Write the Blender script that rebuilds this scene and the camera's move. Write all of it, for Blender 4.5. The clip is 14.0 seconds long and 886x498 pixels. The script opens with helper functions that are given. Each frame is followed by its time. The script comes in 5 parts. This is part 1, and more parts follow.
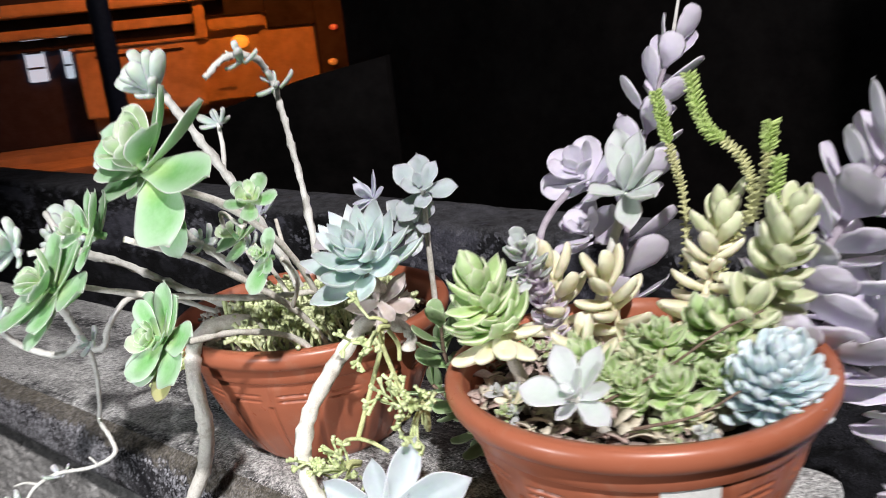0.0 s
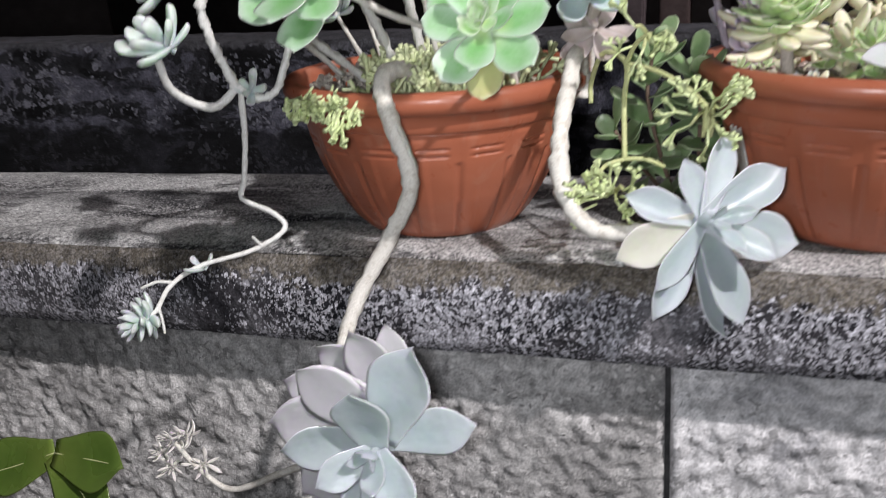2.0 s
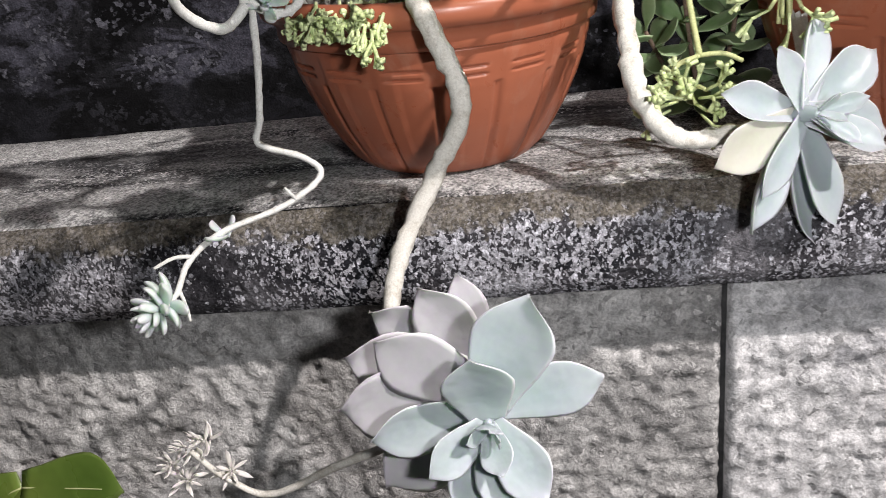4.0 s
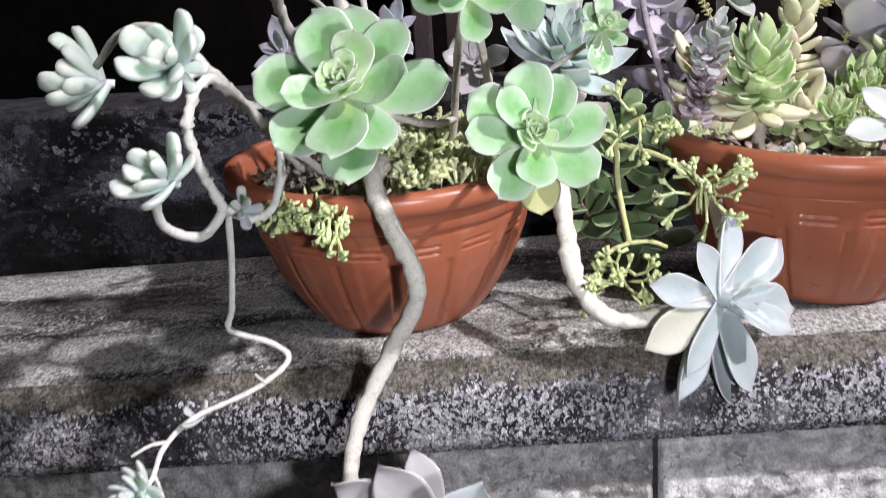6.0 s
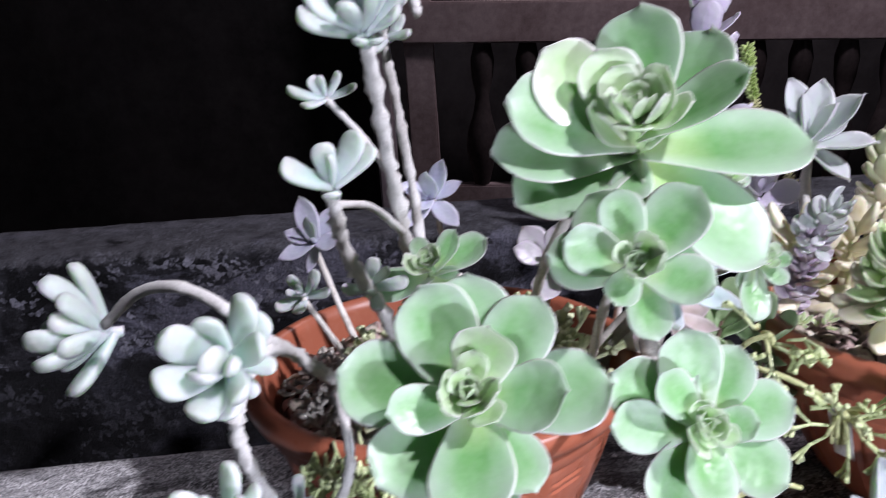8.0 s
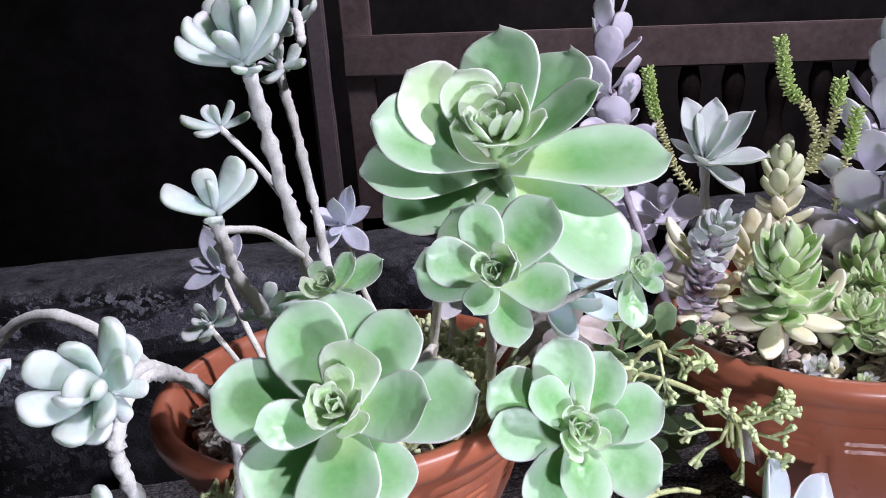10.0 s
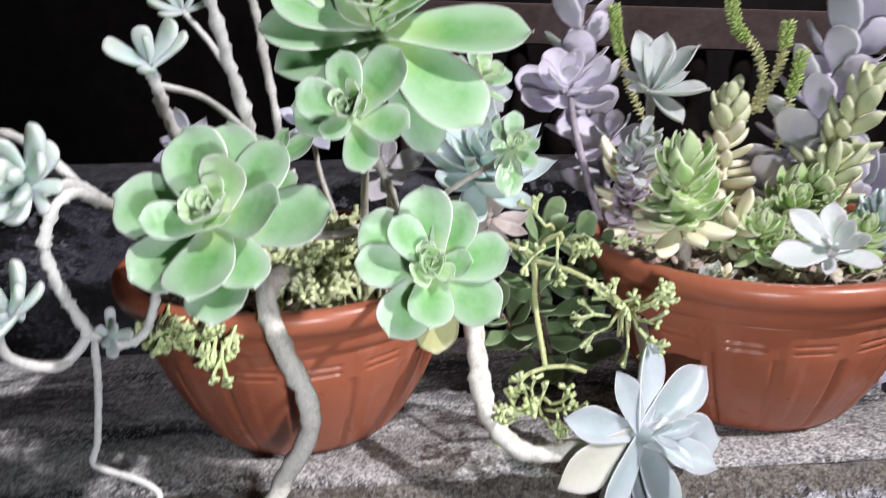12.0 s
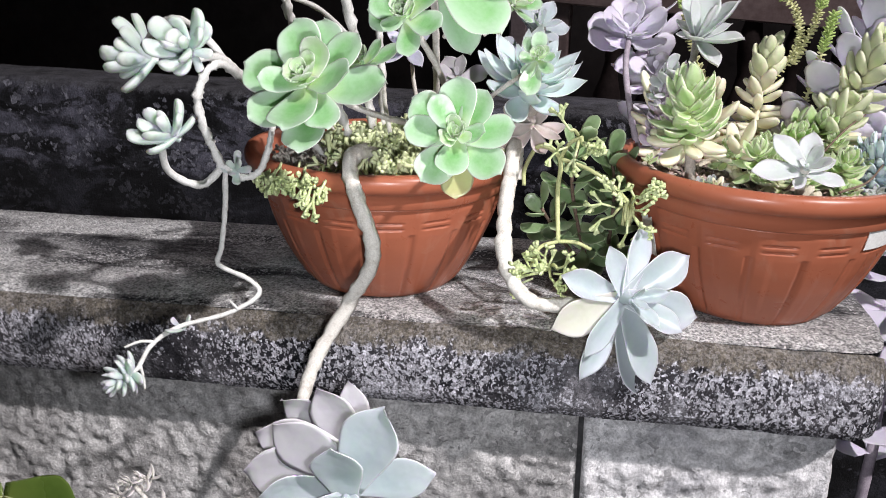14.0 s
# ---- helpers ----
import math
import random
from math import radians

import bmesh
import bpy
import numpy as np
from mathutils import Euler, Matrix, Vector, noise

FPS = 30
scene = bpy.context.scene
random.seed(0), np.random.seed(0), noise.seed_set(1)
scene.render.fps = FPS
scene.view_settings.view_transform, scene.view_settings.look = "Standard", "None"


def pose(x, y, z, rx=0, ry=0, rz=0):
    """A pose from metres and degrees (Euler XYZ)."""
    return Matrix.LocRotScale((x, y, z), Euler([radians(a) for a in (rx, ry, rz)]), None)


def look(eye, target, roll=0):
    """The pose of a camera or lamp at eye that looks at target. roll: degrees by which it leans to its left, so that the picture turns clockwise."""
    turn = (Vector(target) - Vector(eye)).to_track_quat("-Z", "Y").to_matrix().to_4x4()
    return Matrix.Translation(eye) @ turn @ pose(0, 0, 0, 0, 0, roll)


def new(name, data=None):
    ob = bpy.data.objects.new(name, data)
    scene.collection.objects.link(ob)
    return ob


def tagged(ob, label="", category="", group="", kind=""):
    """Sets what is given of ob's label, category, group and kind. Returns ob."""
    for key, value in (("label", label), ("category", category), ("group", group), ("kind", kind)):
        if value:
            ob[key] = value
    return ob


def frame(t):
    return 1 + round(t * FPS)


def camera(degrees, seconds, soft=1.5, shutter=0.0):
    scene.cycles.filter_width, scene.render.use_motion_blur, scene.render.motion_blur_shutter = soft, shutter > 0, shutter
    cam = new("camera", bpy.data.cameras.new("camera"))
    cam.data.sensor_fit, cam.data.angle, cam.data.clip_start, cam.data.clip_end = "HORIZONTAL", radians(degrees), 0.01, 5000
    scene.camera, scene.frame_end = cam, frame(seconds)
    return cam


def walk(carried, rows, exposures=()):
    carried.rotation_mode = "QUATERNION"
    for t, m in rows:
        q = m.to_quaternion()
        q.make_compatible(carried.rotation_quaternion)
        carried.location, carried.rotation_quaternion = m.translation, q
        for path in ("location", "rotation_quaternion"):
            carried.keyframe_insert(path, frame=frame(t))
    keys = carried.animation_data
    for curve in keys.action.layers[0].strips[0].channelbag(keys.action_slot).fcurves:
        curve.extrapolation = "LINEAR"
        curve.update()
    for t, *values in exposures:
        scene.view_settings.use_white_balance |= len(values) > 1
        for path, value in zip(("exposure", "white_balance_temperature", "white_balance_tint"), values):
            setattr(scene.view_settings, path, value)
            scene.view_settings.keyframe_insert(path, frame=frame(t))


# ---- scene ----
cam = camera(55.1, 14.0, soft=0.6, shutter=0.55)
METRES, EYE, TILT, LEAN, TURN = 1.5, 0.362, -15.0, 6.0, 45.9
ROWS = [
    (0.0, 0.0, 0.0, 0.0, -0.0, -0.0, 0.0),
    (0.5, -0.0708, 0.0646, -0.0192, -5.83, -0.03, 1.06),
    (1.0, -0.1459, 0.0914, -0.0469, -9.43, -1.16, 1.67),
    (1.5, -0.2231, 0.0851, -0.0773, -17.12, -2.9, 2.15),
    (2.0, -0.2736, 0.0898, -0.1014, -23.29, -4.09, 3.34),
    (2.5, -0.2887, 0.1608, -0.1077, -26.44, -5.72, 5.52),
    (5.0, -0.3446, 0.1778, -0.0979, -38.12, -9.3, 8.8),
    (5.5, -0.3509, 0.1653, -0.0714, -38.6, -6.78, 8.38),
    (6.0, -0.3455, 0.1679, -0.048, -39.11, -5.32, 8.27),
    (6.5, -0.3281, 0.1904, -0.0326, -38.54, -4.33, 8.26),
    (7.0, -0.3503, 0.2281, -0.0096, -38.66, -3.05, 8.1),
    (7.5, -0.3476, 0.2599, 0.0095, -41.65, -3.5, 9.08),
    (8.0, -0.3259, 0.256, 0.0294, -42.92, -2.91, 9.32),
    (8.5, -0.3111, 0.2395, 0.0299, -43.58, -2.17, 10.01),
    (11.0, -0.3305, 0.2229, 0.0049, -46.77, -1.29, 11.12),
    (11.5, -0.3303, 0.1995, -0.0089, -45.49, -1.67, 9.41),
    (12.0, -0.3061, 0.1746, -0.026, -41.88, -1.95, 6.77),
    (12.5, -0.3047, 0.1616, -0.0484, -35.82, -2.7, 4.43),
    (13.0, -0.3091, 0.1195, -0.0594, -33.89, -3.43, 2.74),
    (13.5, -0.3492, 0.0519, -0.0652, -32.64, -3.38, 3.01),
    (14.0, -0.3367, 0.0625, -0.0686, -32.16, -3.41, 1.08),
]
EXPOSURES = [
    (0.0, 0.13, 6500, 10), (0.5, 0.15, 6200, 11), (1.0, -0.03, 6100, 13), (1.5, -0.08, 6250, 13), (2.0, -0.21, 6450, 13), (2.5, 0.07, 6550, 13), (5.0, 0.02, 6750, 12), (5.5, 0.08, 6650, 13),
    (6.5, -0.02, 6250, 17), (7.5, 0.0, 6020, 20), (8.5, 0.05, 5870, 25), (11.0, -0.05, 6050, 17), (12.0, -0.02, 6300, 14), (12.5, -0.01, 6400, 13), (14.0, 0.08, 6450, 14),
]
walk(cam, [(t, pose(0, 0, EYE, TILT, LEAN, TURN) @ pose(METRES * x, METRES * y, METRES * z, 90 + pitch, roll, yaw)) for t, x, y, z, yaw, pitch, roll in ROWS], EXPOSURES)


# ---- world, lamps ----
world = bpy.data.worlds.new("night")
scene.world = world
world.use_nodes = True
world.node_tree.nodes["Background"].inputs[0].default_value = (0.06, 0.065, 0.075, 1)
world.node_tree.nodes["Background"].inputs[1].default_value = 0.25


def lamp(name, kind, m, power, colour, size=0.02, spot=None):
    data = bpy.data.lights.new(name, kind)
    data.energy, data.color = power, colour
    if kind == "AREA":
        data.size = size
        if spot:
            data.shape, data.size_y, data.spread = "RECTANGLE", spot, radians(150)
    else:
        data.shadow_soft_size = size
    if spot and kind == "SPOT":
        data.spot_size, data.spot_blend = radians(spot), 0.5
    ob = new(name, data)
    ob.matrix_basis = m
    return ob


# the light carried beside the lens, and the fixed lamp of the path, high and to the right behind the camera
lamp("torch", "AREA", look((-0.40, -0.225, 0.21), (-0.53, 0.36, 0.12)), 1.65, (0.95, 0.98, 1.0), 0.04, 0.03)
lamp("path_lamp", "SPOT", look((2.05, -1.385, 3.14), (-0.50, 0.33, 0.06)), 920.0, (1.0, 0.97, 0.95), 0.07, 28)
# sodium lamp of the yard across the street, and an added fill lamp for the railing
lamp("sodium_lamp", "SPOT", look((-5.3, 3.2, 1.5), (-7.2, 4.0, 0.1)), 150.0, (1.0, 0.20, 0.015), 0.1, 130)
lamp("porch_lamp", "AREA", look((0.6, 2.5, 2.2), (0.0, 3.2, 0.1)), 26.0, (1.0, 0.86, 0.86), 0.3)


# ---- materials ----
def material(name, rough=0.6, metal=0.0, spec=0.5):
    mat = bpy.data.materials.new(name)
    mat.use_nodes = True
    nt = mat.node_tree
    b = nt.nodes["Principled BSDF"]
    b.inputs["Roughness"].default_value = rough
    b.inputs["Metallic"].default_value = metal
    b.inputs["Specular IOR Level"].default_value = spec
    return mat, nt, b


def node(nt, kind, **values):
    n = nt.nodes.new(kind)
    for key, value in values.items():
        n.inputs[key.replace("_", " ")].default_value = value
    return n


def ramp(nt, fac, stops):
    r = nt.nodes.new("ShaderNodeValToRGB")
    while len(r.color_ramp.elements) < len(stops):
        r.color_ramp.elements.new(0.5)
    for e, (p, c) in zip(r.color_ramp.elements, stops):
        e.position, e.color = p, (*c, 1)
    nt.links.new(fac, r.inputs[0])
    return r.outputs[0]


def mixed(nt, fac, a, b, mode="MIX"):
    m = nt.nodes.new("ShaderNodeMix")
    m.data_type, m.blend_type = "RGBA", mode
    for sock, v in ((m.inputs[0], fac), (m.inputs[6], a), (m.inputs[7], b)):
        if isinstance(v, (int, float)):
            sock.default_value = v
        elif isinstance(v, tuple):
            sock.default_value = (*v, 1)
        else:
            nt.links.new(v, sock)
    return m.outputs[2]


def noise_of(nt, coords, scale, detail=4.0, rough=0.6, distort=0.0):
    n = node(nt, "ShaderNodeTexNoise", Scale=scale, Detail=detail, Roughness=rough, Distortion=distort)
    nt.links.new(coords, n.inputs["Vector"])
    return n.outputs[0]


def bump(nt, b, height, strength, distance):
    n = node(nt, "ShaderNodeBump", Strength=strength, Distance=distance)
    nt.links.new(height, n.inputs["Height"])
    nt.links.new(n.outputs[0], b.inputs["Normal"])


def math_of(nt, op, a, v):
    n = nt.nodes.new("ShaderNodeMath")
    n.operation = op
    n.use_clamp = op != "SUBTRACT"
    for sock, x in zip(n.inputs, (a, v)):
        if isinstance(x, (int, float)):
            sock.default_value = x
        else:
            nt.links.new(x, sock)
    return n.outputs[0]


def leaf_material(name, base, mid, tip, edge, edge_from=0.72, rough=0.5, bloom=0.25, spec=0.4, dust=None, flesh=0.3):
    """Succulent leaf: colour runs from base to tip, with a paler margin and a dusty bloom."""
    mat, nt, b = material(name, rough, 0, spec)
    tc = nt.nodes.new("ShaderNodeTexCoord")
    sep = nt.nodes.new("ShaderNodeSeparateXYZ")
    nt.links.new(tc.outputs["Generated"], sep.inputs[0])
    info = nt.nodes.new("ShaderNodeObjectInfo")
    shift = nt.nodes.new("ShaderNodeVectorMath")
    shift.operation = "ADD"
    nt.links.new(tc.outputs["Object"], shift.inputs[0])
    spread = math_of(nt, "MULTIPLY", info.outputs["Random"], 9.0)
    spread.node.use_clamp = False
    nt.links.new(spread, shift.inputs[1])
    own = shift.outputs[0]
    along = ramp(nt, sep.outputs[1], [(0.0, base), (0.45, mid), (0.95, tip)])
    # powdery bloom in large soft areas, rubbed off elsewhere
    pale = dust or tuple(0.55 * c + 0.36 for c in mid)
    soft = noise_of(nt, own, 1.8, 3, 0.5)
    col = mixed(nt, math_of(nt, "MULTIPLY", ramp(nt, soft, [(0.38, (0, 0, 0)), (0.62, (1, 1, 1))]), bloom), along, pale)
    fine = noise_of(nt, own, 22.0, 4, 0.6)
    col = mixed(nt, 0.07, col, ramp(nt, fine, [(0.35, tuple(c * 0.8 for c in mid)), (0.65, tuple(min(1, c * 1.12) for c in pale))]))
    across = nt.nodes.new("ShaderNodeAttribute")
    across.attribute_name = "across"

    def margin(lo, hi):
        n = nt.nodes.new("ShaderNodeMapRange")
        n.inputs[1].default_value, n.inputs[2].default_value = lo, hi
        nt.links.new(across.outputs["Fac"], n.inputs[0])
        return n.outputs[0]

    col = mixed(nt, math_of(nt, "MULTIPLY", margin(0.3, 0.95), 0.65), col, pale)
    col = mixed(nt, math_of(nt, "MULTIPLY", margin(edge_from, min(1.0, edge_from + 0.1)), 0.9), col, edge)
    hue = node(nt, "ShaderNodeHueSaturation")
    nt.links.new(math_of(nt, "ADD", math_of(nt, "MULTIPLY", info.outputs["Random"], 0.16), 0.92).node.outputs[0], hue.inputs["Value"])
    for n in nt.nodes:
        if n.type == "MATH" and n.operation == "ADD":
            n.use_clamp = False
    nt.links.new(col, hue.inputs["Color"])
    nt.links.new(hue.outputs[0], b.inputs["Base Color"])
    nt.links.new(ramp(nt, soft, [(0.35, (rough * 0.85,) * 3), (0.65, (min(1, rough * 1.3),) * 3)]), b.inputs["Roughness"])
    b.inputs["Subsurface Weight"].default_value = flesh
    b.inputs["Subsurface Radius"].default_value = (0.7, 1.0, 0.6)
    b.inputs["Subsurface Scale"].default_value = 0.005 + 0.009 * flesh
    bump(nt, b, noise_of(nt, own, 3.0, 2, 0.5), 0.10, 0.02)
    return mat


GREEN = leaf_material("green_leaf", (0.52, 0.67, 0.28), (0.15, 0.36, 0.115), (0.22, 0.42, 0.19), (0.75, 0.72, 0.67), 0.93, 0.36, 0.32, dust=(0.49, 0.63, 0.50), flesh=0.42)
YOUNG = leaf_material("young_green_leaf", (0.72, 0.79, 0.38), (0.33, 0.56, 0.21), (0.43, 0.62, 0.33), (0.80, 0.84, 0.72), 0.86, 0.36, 0.30, dust=(0.63, 0.74, 0.57), flesh=0.45)
GHOST = leaf_material("ghost_leaf", (0.42, 0.484, 0.484), (0.379, 0.458, 0.478), (0.431, 0.484, 0.51), (0.757, 0.788, 0.809), 0.92, 0.36, 0.7, dust=(0.484, 0.536, 0.557), flesh=0.45)
GHOST_BACK = leaf_material("lilac_grey_leaf", (0.48, 0.475, 0.50), (0.475, 0.47, 0.50), (0.53, 0.515, 0.545), (0.74, 0.72, 0.75), 0.93, 0.36, 0.6, dust=(0.57, 0.555, 0.585), flesh=0.45)
FINGER = leaf_material("blue_finger_leaf", (0.4, 0.558, 0.502), (0.446, 0.595, 0.549), (0.642, 0.642, 0.577), (0.595, 0.651, 0.605), 0.9, 0.5, 0.7, dust=(0.549, 0.642, 0.6), flesh=0.7)
ECHEV = leaf_material("blue_green_leaf", (0.586, 0.708, 0.671), (0.488, 0.634, 0.622), (0.586, 0.695, 0.683), (0.756, 0.83, 0.805), 0.88, 0.45, 0.6, dust=(0.586, 0.683, 0.683), flesh=0.45)
LILAC = leaf_material("lilac_leaf", (0.60, 0.575, 0.69), (0.63, 0.595, 0.735), (0.69, 0.665, 0.765), (0.66, 0.62, 0.70), 0.93, 0.55, 0.7, dust=(0.68, 0.665, 0.755), flesh=0.45)
YELLOW = leaf_material("yellow_leaf", (0.668, 0.648, 0.385), (0.749, 0.699, 0.446), (0.81, 0.728, 0.506), (0.81, 0.769, 0.567), 0.9, 0.4, 0.6, dust=(0.81, 0.79, 0.627))
PLUMP = leaf_material("cream_green_leaf", (0.644, 0.635, 0.405), (0.515, 0.58, 0.331), (0.552, 0.607, 0.386), (0.681, 0.699, 0.515), 0.9, 0.4, 0.6, dust=(0.644, 0.653, 0.46))
LIME = leaf_material("lime_leaf", (0.66, 0.70, 0.34), (0.36, 0.53, 0.18), (0.44, 0.60, 0.28), (0.70, 0.76, 0.52), 0.84, 0.4, 0.6, dust=(0.52, 0.65, 0.38), flesh=0.5)
WHITE = leaf_material("white_green_leaf", (0.474, 0.54, 0.49), (0.506, 0.572, 0.54), (0.572, 0.604, 0.597), (0.654, 0.67, 0.662), 0.92, 0.45, 0.6, dust=(0.588, 0.621, 0.621), flesh=0.45)
PALE = leaf_material("pale_lavender_leaf", (0.47, 0.50, 0.60), (0.48, 0.51, 0.62), (0.54, 0.565, 0.66), (0.62, 0.635, 0.71), 0.93, 0.45, 0.6, dust=(0.57, 0.59, 0.68), flesh=0.45)
POWDER = leaf_material("powder_blue_leaf", (0.557, 0.73, 0.768), (0.614, 0.778, 0.826), (0.691, 0.806, 0.845), (0.672, 0.787, 0.816), 0.9, 0.6, 0.6, dust=(0.672, 0.778, 0.806))
JADE = leaf_material("dark_green_leaf", (0.189, 0.284, 0.121), (0.162, 0.27, 0.108), (0.216, 0.324, 0.149), (0.432, 0.54, 0.324), 0.88, 0.35, 0.4, dust=(0.324, 0.419, 0.257))
GLOSSY = leaf_material("glossy_leaf", (0.161, 0.211, 0.0434), (0.0682, 0.118, 0.0186), (0.0806, 0.136, 0.0248), (0.124, 0.174, 0.031), 0.96, 0.25, 0.5, 0.6, dust=(0.105, 0.161, 0.031))
FADING = leaf_material("fading_leaf", (0.28, 0.36, 0.13), (0.33, 0.37, 0.14), (0.43, 0.39, 0.18), (0.50, 0.43, 0.27), 0.9, 0.4, 0.4, dust=(0.39, 0.41, 0.20))
PURPLE = leaf_material("purple_leaf", (0.46, 0.37, 0.48), (0.55, 0.46, 0.58), (0.64, 0.57, 0.66), (0.68, 0.62, 0.69), 0.92, 0.5, 0.7, dust=(0.64, 0.58, 0.67))
SCALE = leaf_material("bleached_scale", (0.70, 0.66, 0.56), (0.76, 0.73, 0.66), (0.82, 0.79, 0.74), (0.84, 0.82, 0.78), 0.92, 0.6, 0.5, dust=(0.80, 0.78, 0.73))
AGED = leaf_material("aged_ghost_leaf", (0.464, 0.464, 0.396), (0.499, 0.499, 0.421), (0.533, 0.516, 0.439), (0.636, 0.619, 0.559), 0.92, 0.4, 0.5, dust=(0.542, 0.542, 0.482), flesh=0.45)
DRY = leaf_material("dry_leaf", (0.30, 0.24, 0.20), (0.42, 0.34, 0.30), (0.46, 0.38, 0.34), (0.5, 0.42, 0.38), 0.9, 0.8, 0.4)


def mottled(name, dark, light, scale, rough, strength=0.4, distance=0.002, low=0.4, high=0.62, spec=0.3):
    """A surface of two colours in blotches, with grain."""
    mat, nt, b = material(name, rough, 0, spec)
    tc = nt.nodes.new("ShaderNodeTexCoord")
    a = noise_of(nt, tc.outputs["Object"], scale, 6, 0.65)
    col = ramp(nt, a, [(low, dark), (high, light)])
    fine = noise_of(nt, tc.outputs["Object"], scale * 7, 4, 0.7)
    col = mixed(nt, 0.35, col, ramp(nt, fine, [(0.3, tuple(c * 0.5 for c in dark)), (0.7, tuple(min(1, c * 1.25) for c in light))]))
    nt.links.new(col, b.inputs["Base Color"])
    bump(nt, b, fine, strength, distance)
    return mat


BARK = mottled("pale_bark", (0.551, 0.503, 0.437), (0.798, 0.769, 0.712), 110, 0.85, 0.5, 0.001, 0.36, 0.50)
BARK_GREY = mottled("grey_bark", (0.40, 0.36, 0.31), (0.60, 0.56, 0.51), 90, 0.85, 0.6, 0.0015)
STEM_WHITE = mottled("chalky_stem", (0.581, 0.563, 0.528), (0.774, 0.766, 0.739), 150, 0.8, 0.5, 0.0008, 0.34, 0.50)
STEM_LIME = mottled("lime_stem", (0.48, 0.52, 0.24), (0.62, 0.64, 0.34), 120, 0.6, 0.3, 0.001)
STEM_LILAC = mottled("lilac_stem", (0.30, 0.25, 0.31), (0.46, 0.41, 0.47), 120, 0.7, 0.3, 0.001)
STEM_DARK = mottled("dark_twig", (0.12, 0.08, 0.06), (0.24, 0.17, 0.13), 100, 0.8)
TUFT = mottled("tuft_green", (0.52, 0.62, 0.27), (0.72, 0.79, 0.48), 60, 0.5, 0.2, 0.001)
TUFT_PALE = mottled("tuft_pale", (0.56, 0.63, 0.32), (0.74, 0.79, 0.52), 60, 0.55, 0.2, 0.001)
SEDUM = mottled("needle_green", (0.36, 0.50, 0.14), (0.54, 0.66, 0.27), 60, 0.5, 0.2, 0.001)
SEDUM_OLD = mottled("needle_olive", (0.48, 0.49, 0.23), (0.66, 0.65, 0.38), 60, 0.6, 0.2, 0.001)
SOIL = mottled("dark_soil", (0.03, 0.022, 0.017), (0.10, 0.08, 0.065), 55, 0.95, 0.8, 0.004)
PEBBLE = mottled("pale_grit", (0.34, 0.29, 0.25), (0.58, 0.52, 0.46), 40, 0.85)
GROUND = mottled("dark_ground", (0.03, 0.027, 0.024), (0.09, 0.08, 0.07), 6, 0.95, 0.6, 0.01)
RAILWOOD = mottled("faded_wood", (0.30, 0.23, 0.22), (0.46, 0.38, 0.37), 5, 0.75)
POLEPAINT = mottled("grey_paint", (0.46, 0.40, 0.42), (0.58, 0.52, 0.54), 8, 0.6)
# rail wood darkened for the balusters: the shade below the rail in their colour
SHADED_WOOD = mottled("shaded_turned_wood", (0.035, 0.028, 0.027), (0.07, 0.055, 0.053), 6, 0.8)
# near-black for unlit walls and shaded gaps: the night's darkness put into the colour
UNLIT_BLACK = mottled("unlit_black", (0.0157, 0.0157, 0.0157), (0.0527, 0.0491, 0.0491), 1.6, 0.8, 0.1)
STEEL = mottled("blue_black_steel", (0.03, 0.035, 0.06), (0.05, 0.055, 0.09), 9, 0.45)
OCHRE = mottled("ochre_plaster", (0.42, 0.36, 0.28), (0.58, 0.50, 0.40), 1.2, 0.85)
LABEL = mottled("paper_label", (0.72, 0.72, 0.70), (0.82, 0.82, 0.80), 60, 0.6, 0.1)


def terracotta():
    mat, nt, b = material("terracotta_plastic", 0.36, 0, 0.45)
    tc = nt.nodes.new("ShaderNodeTexCoord")
    a = noise_of(nt, tc.outputs["Object"], 14, 5, 0.6)
    col = ramp(nt, a, [(0.3, (0.34, 0.103, 0.055)), (0.7, (0.40, 0.130, 0.072))])
    dust = noise_of(nt, tc.outputs["Object"], 38, 6, 0.7, 0.6)
    col = mixed(nt, math_of(nt, "MULTIPLY", ramp(nt, dust, [(0.55, (0, 0, 0)), (0.8, (1, 1, 1))]), 0.35), col, (0.48, 0.30, 0.22))
    nt.links.new(col, b.inputs["Base Color"])
    nt.links.new(ramp(nt, dust, [(0.3, (0.24, 0.24, 0.24)), (0.7, (0.46, 0.46, 0.46))]), b.inputs["Roughness"])
    bump(nt, b, noise_of(nt, tc.outputs["Object"], 90, 3), 0.08, 0.001)
    return mat


